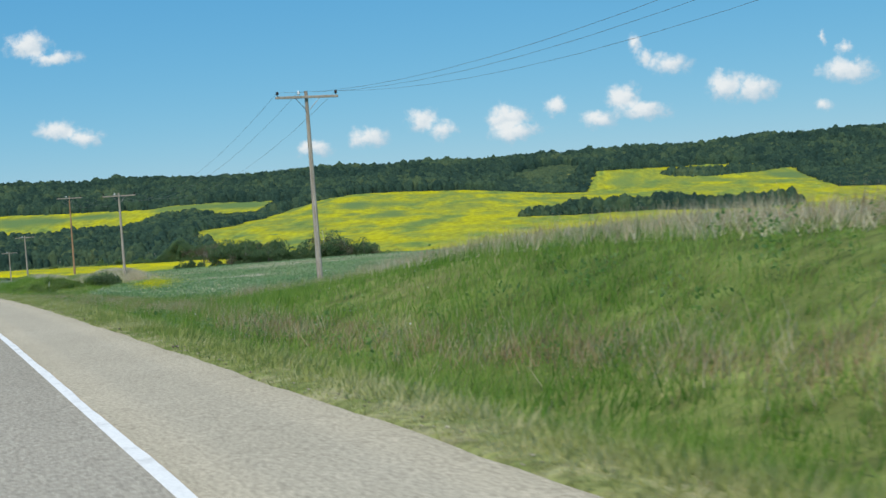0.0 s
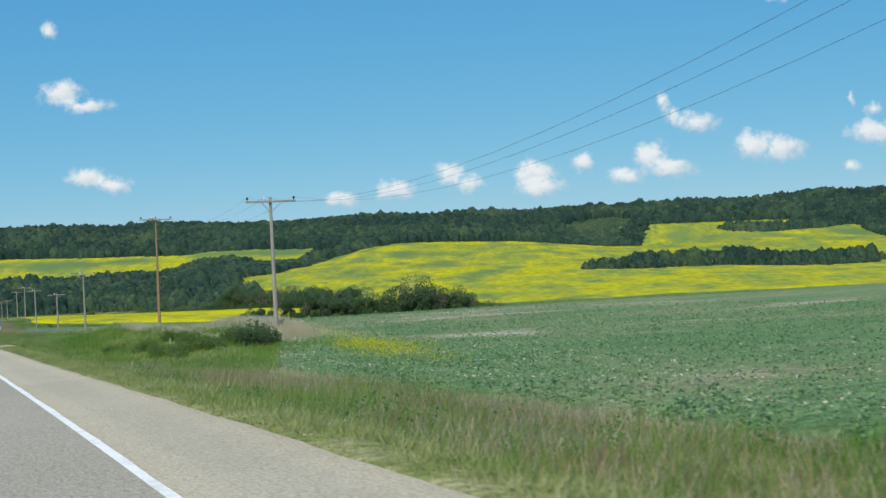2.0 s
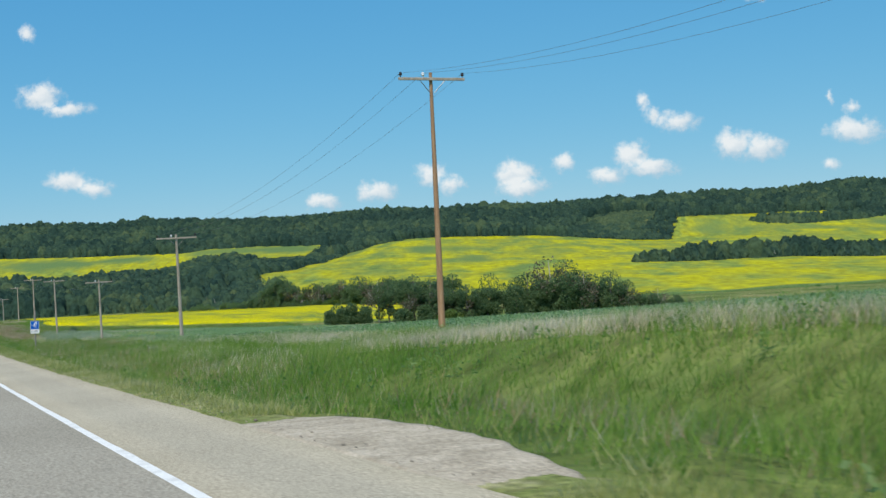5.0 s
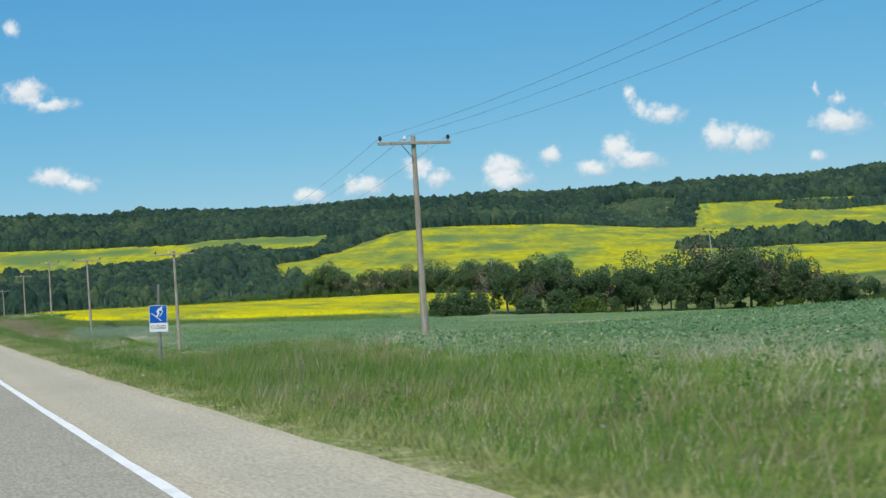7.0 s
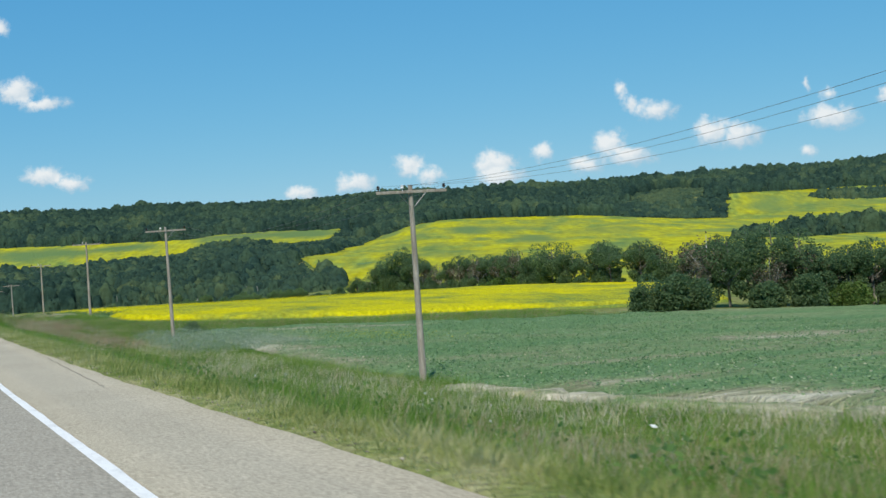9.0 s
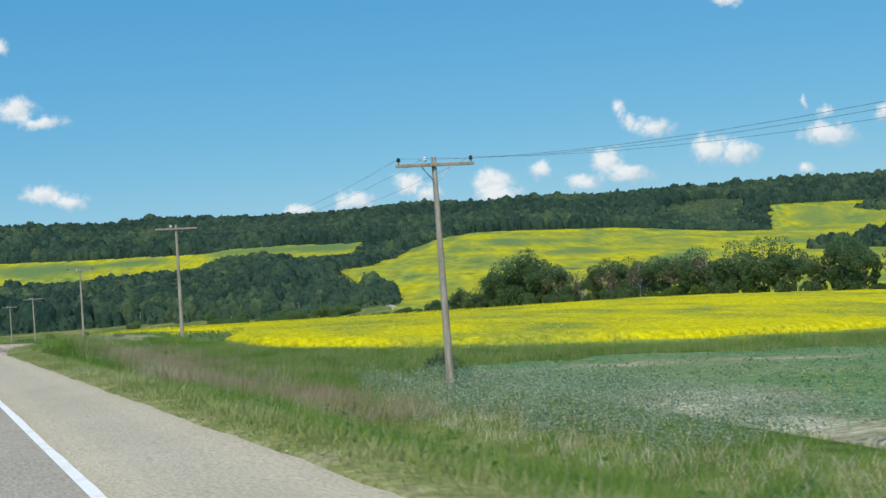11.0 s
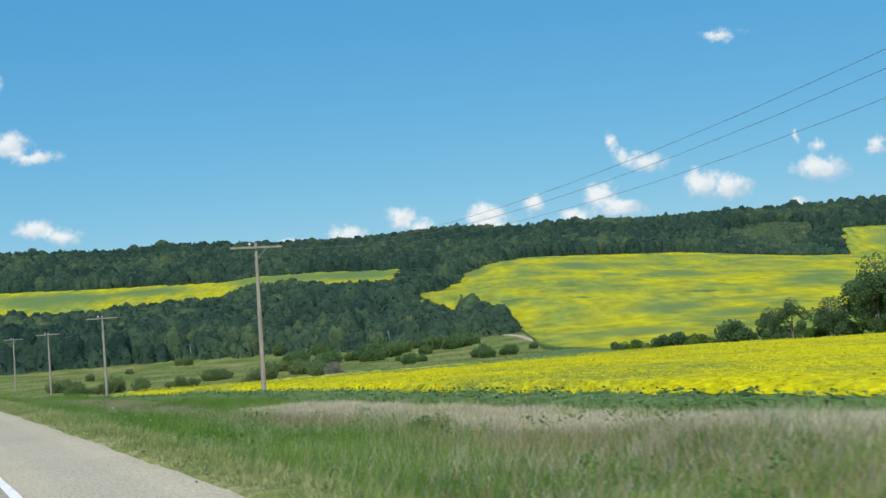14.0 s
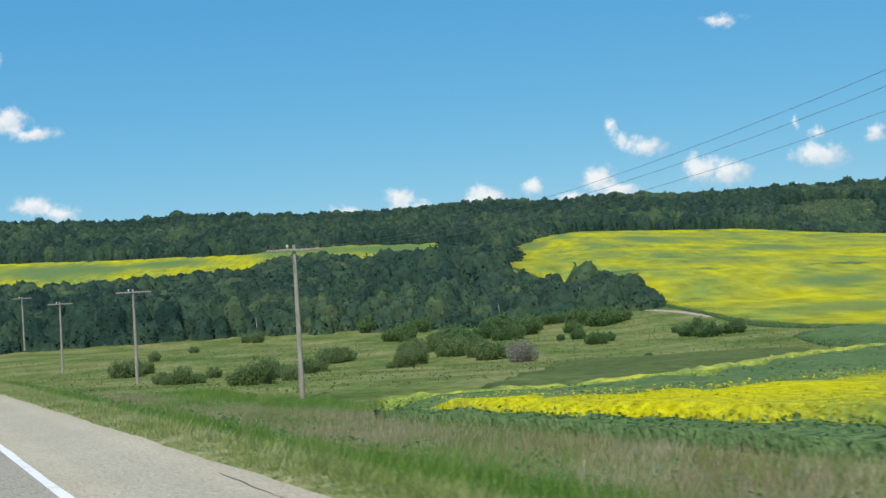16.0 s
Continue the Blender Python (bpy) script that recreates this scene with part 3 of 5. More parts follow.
W, Y = np.meshgrid(np.linspace(1.8, 3.05, 8), fy)
wob = 0.35 * np.sin(Y * 0.6) + 0.25 * np.sin(Y * 1.7 + 1) + 0.15 * np.sin(Y * 4.1)
W = np.where(W > 2.95, W + wob, W)
X = W + line_x(Y)
lift = np.where(np.arange(8) > 5, 0.0, 0.03) - np.where(np.arange(8) == 7, 0.06, 0.0)
tagged(new("grass_verge", quick("grass_verge", np.stack([X, Y, ground(X, Y) + lift], -1).reshape(-1, 3), sheet_faces(len(fy), 8), M_VERGE, True)), "thin yellow-green turf along the shoulder edge", "verge", kind="structure")
strip("asphalt_patch", -3.4, -0.12, 0.003, material("patch_asphalt", [(0.3, (0.25, 0.228, 0.185)), (0.6, (0.30, 0.275, 0.225))], 0.5, fine=(50, 0.2)), "slightly darker repaired stretch of asphalt lane", "asphalt patch", np.arange(160, 184.4, 0.5), 0.03)
M_TAR = material("crack_tar", [(0.3, (0.07, 0.062, 0.052)), (0.7, (0.14, 0.125, 0.105))], 5)
for y0, v0, y1, v1 in ((267.6, 1.72, 255.5, 1.42), (456.6, 1.58, 445.0, 1.44), (445.0, 1.44, 443.6, 0.5)):
    f = np.linspace(0, 1, 60)
    Y = y0 + (y1 - y0) * f
    W = v0 + (v1 - v0) * f + 0.014 * np.sin(f * 31) + 0.008 * np.sin(f * 83 + 1)
    half = 0.003 + 0.004 * np.abs(np.sin(f * 17))
    rows = [np.stack([line_x(Y) + W + k * half, Y + 0.4 * k * half, road_z(Y) + 0.011], -1) for k in (-1, 1)]
    tagged(new("asphalt_crack", quick("asphalt_crack", np.stack(rows, 1).reshape(-1, 3), sheet_faces(60, 2), M_TAR)), "thin dark crack in the paved shoulder", "asphalt crack", kind="structure")

# ---- fields ----
# thin places in the pea crop: x, y, half sizes, how bare
THIN = ((18.6, 73.3, 1.2, 2, 0.4), (15.4, 71.5, 0.6, 1.5, 0.6), (16.2, 67, 0.6, 1.2, 0.6), (14.7, 82, 0.5, 7, 0.7), (16.2, 97, 0.6, 5, 0.8), (18.4, 105, 0.6, 4, 0.8), (21.4, 114.7, 0.7, 4, 0.9), (25, 125, 1.2, 5, 0.9), (26, 92.5, 2, 5, 0.5), (23.4, 83, 1.5, 4, 0.5), (33, 110, 4, 8, 0.7), (67, 124, 16, 3.5, 0.8), (54, 104, 8, 3, 0.6),
        (35.5, 270.5, 4, 2.2, 0.9), (60, 291, 6, 3, 0.7), (67, 291, 5, 2.5, 0.7), (35, 318, 2.6, 9, 1.0), (35, 303, 2.0, 7, 0.9), (39, 323, 3, 5, 0.8), (56, 258, 9, 2.4, 0.9), (44, 337, 7, 2.2, 0.8), (54, 335, 8, 1.6, 0.7), (31, 258, 2.2, 9, 0.9), (40, 246, 6, 1.2, 0.6), (78, 150, 14, 4, 0.5),
        (60, 175, 12, 2, 0.6), (48, 205, 10, 2, 0.6), (70, 235, 12, 2, 0.6), (29.5, 236, 1.6, 10, 0.8), (62, 150, 34, 26, 0.5), (48, 143, 22, 7, 0.6), (85, 185, 30, 10, 0.45), (110, 215, 30, 10, 0.4), (90, 300, 24, 3, 0.5), (30, 132, 3, 7, 0.8), (34, 160, 4, 9, 0.7))


def thinness(x, y):
    """How bare the pea field is, 0 to 1."""
    b = 0.0 * x
    for px, py, rx, ry_, a in THIN:
        b = np.maximum(b, a * np.exp(-(((x - px) / rx) ** 2 + ((y - py) / ry_) ** 2)))
    return np.clip(b + 0.16 * np.sin(x * 0.41 + 2 * np.sin(y * 0.13)) * np.sin(y * 0.33 + x * 0.07) + 0.08 * np.sin(x * 0.9 + y * 0.5), 0, 1)


def field(name, poly, gap, height, mat, label, category, rough=0.15, seed=1, kind="structure", side_mat=None, feather=0.0, tone=None):
    """A crop stand: its top follows the ground, its sides stand on it."""
    from mathutils.geometry import delaunay_2d_cdt
    rng = np.random.default_rng(seed)
    rim = dense(poly, gap)
    P = np.asarray(poly)
    gx, gy = np.meshgrid(np.arange(P[:, 0].min(), P[:, 0].max(), gap), np.arange(P[:, 1].min(), P[:, 1].max(), gap))
    gx, gy = (gx + rng.uniform(-0.3, 0.3, gx.shape) * gap).ravel(), (gy + rng.uniform(-0.3, 0.3, gy.shape) * gap).ravel()
    keep = inside(poly, gx, gy)
    R = np.asarray(rim)
    pts = np.stack([gx[keep], gy[keep]], 1)
    n = len(rim)
    verts = [Vector(p) for p in rim] + [Vector(p) for p in pts]
    ov, _, of, *_ = delaunay_2d_cdt(verts, [(i, (i + 1) % n) for i in range(n)], [], 1, 0.01)
    X = np.array([tuple(q) for q in ov])
    Z = ground(X[:, 0], X[:, 1]) + height + rng.uniform(-rough, rough, len(X))
    Z[:n] -= feather
    top = np.column_stack([X, Z])
    F = np.array([f for f in of if len(f) == 3])
    lowrim = np.column_stack([R, ground(R[:, 0], R[:, 1]) - 0.1])
    k = len(top)
    ring = np.arange(n)
    nxt = (ring + 1) % n
    side = np.concatenate([np.stack([ring, nxt, k + nxt], 1), np.stack([ring, k + nxt, k + ring], 1)])
    ob = new(name, quick(name, np.concatenate([top, lowrim]), np.concatenate([F, side]), mat, True, None if tone is None else tone(*np.concatenate([top, lowrim])[:, :2].T)))
    if side_mat:
        ob.data.materials.append(side_mat)
        ob.data.polygons.foreach_set("material_index", np.repeat([0, 1], [len(F), len(side)]).astype(np.int32))
    return tagged(ob, label, category, kind=kind)


def road_edge(v, y0, y1, n):
    return [(float(line_x(y) + v), float(y)) for y in np.linspace(y0, y1, n)]


EDGE_Y, EDGE_V = (190, 205, 214, 224, 232, 240, 252, 272, 285), (16.5, 12.5, 11.4, 11.4, 13.2, 15.0, 16.5, 17.0, 17.6)


def soil_edge(extra, y0, y1, n):
    return [(float(line_x(y) + np.interp(y, EDGE_Y, EDGE_V) + extra), float(y)) for y in np.linspace(y0, y1, n)]


PEA = road_edge(17.5, -60, 54, 3) + road_edge(10.8, 66, 98, 3) + road_edge(13.0, 105, 106, 2) + road_edge(15.5, 114, 116, 2) + road_edge(18.0, 121, 122, 2) + road_edge(21.0, 128, 164, 3) + road_edge(18.3, 172, 186, 2) + soil_edge(1.6, 190, 285, 20) + road_edge(19, 295, 300, 2) + road_edge(20, 335, 342, 2) + [(52, 343), (66, 336), (84, 331), (112, 325), (143, 308), (165, 316), (190, 290), (190, -60)]
CANOLA_NEAR = [(36.5, 366), (36.9, 373), (39.2, 378), (40.7, 384), (40.2, 391)] + road_edge(18.5, 399, 425, 3) + road_edge(19.6, 436, 450, 2) + road_edge(18.9, 458, 460, 2) + road_edge(17.9, 467, 469, 2) + road_edge(17.1, 475, 484, 2) + [(40.5, 487.6), (41.9, 484.4), (43.4, 480.6), (47, 477.6), (51.6, 477.6), (56.5, 477.2), (66, 473.5), (80, 476), (96, 487), (108, 498), (114, 470), (116, 430), (118, 380), (100, 345), (72, 347), (57, 348), (52, 350), (45.5, 353.5), (40.5, 357), (37, 362)]
MARGIN_FRONT = road_edge(16.4, 392, 400, 2) + road_edge(16.4, 412, 440, 3) + road_edge(15.7, 460, 488, 3) + road_edge(17.1, 484, 475, 2) + road_edge(17.9, 469, 467, 2) + road_edge(18.9, 460, 458, 2) + road_edge(19.6, 450, 436, 2) + road_edge(18.5, 425, 412, 2) + road_edge(18.5, 400, 392, 2)
MARGIN_SIDE = [(35.6, 375), (36.6, 379.5), (37.9, 383.6), (37.6, 391.5), (40.2, 391), (40.7, 384), (39.2, 378), (36.8, 374.5)]
BARE = [(38.5, 385.5), (38.2, 383.6), (37.1, 380.2), (34.6, 376.7), (33.5, 373.4), (31.9, 372.4), (31.5, 374.2), (33.5, 376.2), (35.1, 378.8)]
RIM = [(40.3, 491), (49.5, 490.3), (56, 490.7), (62, 494), (72, 501), (84, 506), (100, 525), (122, 555), (134, 556)]
MARGIN_BACK = RIM + [(140, 540), (126, 520), (108, 498), (96, 487), (80, 476), (66, 473.5), (56.5, 477.2), (51.6, 477.6), (47, 477.6), (43.4, 480.6), (41.9, 484.4), (40.5, 487.6)]
# The rim's sunlit edge, put into colour as a thin line of yellow weeds.
RIM_LIT_EDGE = [(x + 0.3, y - 0.4) for x, y in RIM[:6]] + [(x + 1.0, y - 1.2) for x, y in RIM[5::-1]]
STRIP_US = [(-226, 1184), (-294, 1184), (-330, 1179), (-345, 1168), (-402, 1182), (-440, 1182), (-515, 1192), (-640, 1205), (-640, 1050), (-460, 1054), (-369, 1050), (-340, 1060), (-332, 1100), (-322, 1140), (-290, 1142), (-262, 1116), (-226, 1104)]
MAIN_US = [(-192, 750), (-187, 800), (-182, 900), (-182, 1000), (-170, 1080), (-144, 1140), (-108, 1180), (-62, 1183), (-9, 1175), (70, 1168), (84, 1236), (151, 1262), (203, 1262), (249, 1251), (276, 1212), (264, 1076), (258, 992), (300, 962), (700, 900), (700, 560), (200, 500), (-60, 495), (-150, 535), (-158, 577), (-160, 655), (-172, 700)]
CANOLA_STRIP, CANOLA_MAIN = [xy(*q) for q in STRIP_US], [xy(*q) for q in MAIN_US]
field("crop_field", PEA, 2.0, 0.22, M_PEA, "blue-green pea crop field with pale bare streaks", "crop field", 0.06, 1, tone=thinness, feather=0.2)
field("soil_strip", soil_edge(-0.2, 228, 278, 24) + soil_edge(1.5, 278, 228, 24), 0.7, 0.16, M_LOAM, "pale bare soil and stubble along the pea field edge", "soil strip", 0.05, 10, feather=0.3)
field("canola_field", CANOLA_NEAR, 1.6, 0.75, M_CANOLA, "bright yellow flowering canola field beside the road", "canola field", 0.06, 2, side_mat=M_CANOLA_SIDE, feather=0.42)
field("crop_margin", MARGIN_FRONT, 0.9, 0.42, M_CROP_EDGE, "dark green unflowered canola along the field edge", "crop margin", 0.09, 5)
field("crop_margin", MARGIN_SIDE, 0.8, 0.25, M_CROP_EDGE, "dark green unflowered canola beside a pole", "crop margin", 0.12, 18)
field("bare_dirt", BARE, 0.5, 0.03, material("burrow_sand", [(0.35, (0.36, 0.28, 0.19)), (0.65, (0.52, 0.42, 0.30))], 2.0, bump=0.03, bump_scale=6, fine=(5, 0.2)), "winding patch of bare tan dirt near a pole", "bare dirt", 0.02, 19, feather=0.05)
field("crop_margin", MARGIN_BACK, 2.5, 0.6, M_CROP_EDGE, "green unflowered canola along the valley rim", "crop margin", 0.15, 6, feather=0.5)
field("crop_margin", RIM_LIT_EDGE, 0.7, 0.74, material("lit_rim_weeds", [(0.38, (0.19, 0.26, 0.07)), (0.5, (0.33, 0.36, 0.07)), (0.62, (0.47, 0.46, 0.06))], 0.5, fine=(3, 0.3), bump=0.2, bump_scale=3), "thin line of yellow weeds with a painted sunlit edge along the valley rim", "crop margin", 0.12, 17, side_mat=M_CANOLA_SIDE, feather=0.1)
field("canola_field", CANOLA_MAIN, 12, 0.8, M_CANOLA_FAR, "yellow canola field rolling over the hillside with green patches", "canola field", 0.3, 3, side_mat=M_CROP_EDGE)
field("canola_field", CANOLA_STRIP, 10, 0.8, M_CANOLA_FAR, "yellow and green canola strip high on the wooded slope", "canola field", 0.3, 4, side_mat=M_CROP_EDGE)
field("crop_patch", [xy(u, 724 + 3 * w + 3 * math.sin(u / 9)) for w, us_ in ((-1, range(-165, -94, 7)), (1, range(-95, -166, -7))) for u in us_], 4, 1.0, M_CROP_EDGE, "dark green grassed strip across the hillside canola", "crop patch", 0.15, 40, feather=0.5)
field("farm_track", [(179, 667), (169, 637), (158, 613), (157, 613.6), (167.4, 638), (177, 668)], 1.5, 0.05, M_GRAVEL, "pale dirt farm track skirting the canola hillside", "farm track", 0.03, 8)
field("sedge_meadow", [(50, 496), (58, 496), (64, 499), (74, 505), (84, 511), (96, 525), (100, 531), (96, 536), (88, 535), (80, 536), (76, 534), (66, 520), (57, 508), (52, 503)], 3.0, 0.25, M_OLIVE, "darker olive meadow along the valley bottom", "meadow", 0.08, 7, feather=0.3)

field("straw_bank", road_edge(13.8, 384, 400, 3) + road_edge(12.7, 407, 431, 4) + road_edge(16.4, 433, 404, 5) + road_edge(15.5, 400, 384, 3), 0.8, 0.05, M_STUBBLE, "flattened pale dry straw on the ditch bank", "straw bank", 0.04, 9)


# ---- woods ----
def wood(name, polys, holes, spacing, height, crown, leaf, seed, label, trunks=0, cell=1.6, sprays=1.0, light=0.0):
    """Far trees of a wood as one stand: rounded crowns that close into a canopy, clothed with leaf sprays down to the ground along its edge."""
    rng = np.random.default_rng(seed)
    C = []
    for poly in polys:
        P = np.asarray(poly)
        gx, gy = np.meshgrid(np.arange(P[:, 0].min(), P[:, 0].max(), spacing), np.arange(P[:, 1].min(), P[:, 1].max(), spacing))
        gx, gy = gx.ravel() + rng.uniform(-0.5, 0.5, gx.size) * spacing, gy.ravel() + rng.uniform(-0.5, 0.5, gy.size) * spacing
        k = inside(poly, gx, gy)
        for h in holes:
            k &= ~inside(h, gx, gy)
        C.append(np.stack([gx[k], gy[k]], 1))
    inner = sum(len(c) for c in C)
    for poly in polys:
        e = np.repeat(np.asarray(dense(poly, 0.55 * spacing)), 2, 0)
        e = e + rng.normal(0, 0.5 * spacing, e.shape)
        k = np.ones(len(e), bool)
        for h in holes:
            k &= ~inside(h, e[:, 0], e[:, 1])
        C.append(e[k])
    C = np.concatenate(C)
    n = len(C)
    size = rng.uniform(0.72, 1.12, n) * np.where(rng.random(n) < 0.05, 1.22, 1)
    size[inner:] = rng.uniform(0.18, 0.62, n - inner)
    size *= 1 + 0.12 * np.sin(C[:, 0] / 23 + 2 * np.sin(C[:, 1] / 31)) + 0.08 * np.sin(C[:, 0] / 9.1 + C[:, 1] / 13)
    cu, cs = us(C[:, 0], C[:, 1])
    H = height * size
    H *= np.where((cu > -350) & (cu < -195) & (cs > 985) & (cs < 1186), np.where(cs > 1060, np.where(cu > -272, 0.18, 0.48), 0.36), 1.0)      # low scrub below the narrow end of the strip
    H *= np.where((cu > -8) & (cu < 84) & (cs > 1165) & (cs < 1232), 0.38, 1.0)           # young growth below the clearing
    H *= np.where((cu > -300) & (cu < -182) & (cs > 735) & (cs < 990), 0.62, 1.0)        # low growth on the shoulder beside the canola
    H *= np.where((cu > -205) & (cs < 735), 0.72, 1.0)
    H *= np.where((cu > 250) & (cs < 1190), 0.5, 1.0)
    R = crown * rng.uniform(0.75, 1.2, n) * np.maximum(size, 0.5)
    kind_ = np.clip(rng.normal(0, 0.20, n) + 0.16 * np.sin(C[:, 0] / 37 + 1) * np.sin(C[:, 1] / 29) + 0.08 * np.sin(C[:, 0] / 11 - C[:, 1] / 17) + light, -0.5, 0.5)
    x0, y0 = C.min(0) - 2 * crown
    nx, ny = ((C.max(0) + 2 * crown - (x0, y0)) / cell).astype(int) + 2
    top, own = np.full((nx, ny), -1.0), np.zeros((nx, ny), int)
    ci, cj = ((C - (x0, y0)) / cell).astype(int).T
    m = int(1.5 * crown / cell) + 1
    for again in (False, True):
        for di in range(-m, m + 1):
            for dj in range(-m, m + 1):
                px, py = ci + di, cj + dj
                d2 = ((x0 + px * cell - C[:, 0]) ** 2 + (y0 + py * cell - C[:, 1]) ** 2) / R**2
                k = np.flatnonzero((d2 < 1) & (px >= 0) & (py >= 0) & (px < nx) & (py < ny))
                val = H[k] * (0.22 + 0.78 * np.sqrt(1 - d2[k]))
                if again:
                    hit = k[val >= top[px[k], py[k]] - 1e-9]
                    own[px[hit], py[hit]] = hit
                else:
                    np.maximum.at(top, (px[k], py[k]), val)
    grown = top > 0
    gx, gy = np.meshgrid(x0 + np.arange(nx) * cell, y0 + np.arange(ny) * cell, indexing="ij")
    jit = rng.uniform(-0.3, 0.3, (2, nx, ny)) * cell
    gx, gy = gx + jit[0], gy + jit[1]
    g0 = ground(gx, gy)
    lump = rng.normal(size=top.shape)
    lump = lump + 0.5 * (np.roll(lump, 1, 0) + np.roll(lump, 1, 1) + np.roll(lump, 1, (0, 1)))
    gz = g0 + np.where(grown, top + (0.12 + 0.24 * cell) * lump + 0.20 * cell * rng.normal(size=top.shape), -0.4)
    Fc = sheet_faces(nx, ny)
    Fc = Fc[grown.ravel()[Fc].any(1)]
    used, Fc = np.unique(Fc, return_inverse=True)
    Fc = Fc.reshape(-1, 4)
    P = np.stack([gx, gy, gz], -1).reshape(-1, 3)[used]
    tones = kind_[own].ravel()[used]
    # leaf sprays over the crowns, and down the open side of the edge trees
    a, b = np.nonzero(grown)
    pick = rng.choice(len(a), int(len(a) * sprays))
    a, b = a[pick], b[pick]
    Q = np.column_stack([gx[a, b], gy[a, b], gz[a, b]]) + rng.uniform(-0.5, 0.5, (len(a), 3)) * (cell, cell, leaf)
    tq = kind_[own[a, b]]
    rim_ = grown.copy()
    rim_[1:-1, 1:-1] &= ~(grown[:-2, 1:-1] & grown[2:, 1:-1] & grown[1:-1, :-2] & grown[1:-1, 2:])
    a, b = np.nonzero(rim_)
    a, b = np.repeat(a, int(5 * sprays) + 4), np.repeat(b, int(5 * sprays) + 4)
    E = np.column_stack([gx[a, b], gy[a, b], g0[a, b]]) + rng.normal(0, 0.45, (len(a), 3)) * (cell, cell, 0)
    E[:, 2] += np.maximum(top[a, b], 0.2 * height) * rng.uniform(0.0, 1.02, len(a))
    V, F = flakes(rng, np.concatenate([Q, E]), leaf, 0.45)
    tq = np.repeat(np.concatenate([tq, kind_[own[a, b]]]) + rng.normal(0, 0.08, len(Q) + len(E)), 4)
    me = quick(name, np.concatenate([P, V]), np.concatenate([Fc, F + len(P)]), M_WOODS, False, np.concatenate([tones, tq]))
    ob = new(name, me)
    if trunks:
        bm = bmesh.new()
        for k in rng.choice(n, min(n, trunks), replace=False):
            x, y = C[k, 0] - R[k] * 0.45, C[k, 1] - R[k] * 0.8
            z = float(ground(x, y))
            tube(bm, (x, y, z + H[k] * 0.35), (x + rng.uniform(-0.5, 0.5), y, z + H[k] * rng.uniform(0.7, 0.95)), 0.12, 0.05, 4)
        part("trunk", bm, M_BARK_PALE, ob, "pale grey aspen trunks")
        ob.children[0]["kind"] = "stuff"
    return tagged(ob, label, "woods", kind="stuff")


ISLAND = [xy(*q) for q in ((8, 798), (42, 806), (108, 818), (180, 826), (190, 850), (120, 856), (45, 838), (20, 815))]
ISLAND_2 = [xy(*q) for q in ((150, 1222), (166, 1206), (190, 1191), (236, 1198), (250, 1212), (272, 1222), (262, 1240), (236, 1226), (190, 1214), (166, 1228))]
CLEARING = [xy(*q) for q in ((0, 1252), (28, 1298), (66, 1310), (74, 1246), (58, 1214), (18, 1220))]
RIDGE = [xy(*q) for q in ((-640, 1130), (-226, 1150), (-190, 1080), (-60, 1170), (70, 1163), (92, 1240), (151, 1262), (203, 1262), (250, 1252), (278, 1214), (266, 1078), (260, 996), (300, 966), (560, 925), (560, 1420), (-640, 1420))]
VALLEY_WOOD = [xy(*q) for q in ((-430, 640), (-300, 662), (-240, 668), (-190, 662), (-163, 660), (-165, 690), (-190, 708), (-194, 746), (-189, 800), (-188, 900), (-186, 1000), (-190, 1090), (-226, 1150), (-332, 1150), (-345, 1062), (-640, 1060), (-640, 700))]
HOLES = [CANOLA_STRIP, CANOLA_MAIN]
VALLEY_FRONT = [xy(*q) for q in ((-430, 640), (-300, 662), (-240, 668), (-190, 662), (-163, 658), (-165, 690), (-195, 708), (-216, 716), (-230, 735), (-300, 735), (-430, 720))]
wood("ridge_woods", [RIDGE], HOLES + [CLEARING], 5.6, 8.8, 4.2, 0.7, 11, "dense dark green deciduous woods covering the ridge", cell=1.3, sprays=0.5)
wood("hill_scrub", [CLEARING], [], 4.6, 1.3, 4.0, 0.5, 16, "low green scrub in a clearing among the ridge woods", cell=1.6, sprays=1.4, light=0.42)
wood("valley_woods", [VALLEY_WOOD], HOLES + [VALLEY_FRONT], 4.8, 7.8, 3.5, 0.5, 12, "dense dark green woods on the valley slope", cell=1.05, sprays=0.4)
wood("valley_woods", [VALLEY_FRONT], HOLES, 4.0, 7.2, 2.9, 0.30, 15, "edge of the dark green woods along the valley floor", 50, 0.52, 0.8)
wood("tree_island", [ISLAND], [], 5.0, 9.0, 3.8, 0.5, 13, "dark green tree island standing in the canola field", 20, 0.9, 1.5)
wood("tree_island", [ISLAND_2], [], 5.0, 6.0, 3.8, 0.5, 14, "narrow dark green tree island on the upper canola slope", cell=1.2, sprays=1.4)


# ---- utility poles and wires ----
# along y, x, foot, height of the crossarm
POLES = ((-6, 18.0, 1.2, 8.6), (58.1, 20.95, -1.75, 9.6), (125.8, 24.92, -4.1, 8.7), (178.5, 28.5, -5.7, 11.2), (227.1, 28.36, -8.45, 8.35), (282.3, 31.8, -12.0, 8.1), (332.3, 33.7, -12.5, 8.6),
         (384.0, 36.9, -12.3, 8.4), (450.6, 41.54, -14.8, 8.7), (508.5, 44.0, -17.9, 8.0), (559.0, 46.6, -19.8, 8.0), (611.0, 48.9, -21.4, 8.5), (668.0, 52.5, -20.5, 8.5))
ARM = 3.2
PINS = (-1.5, -0.42, 1.5)


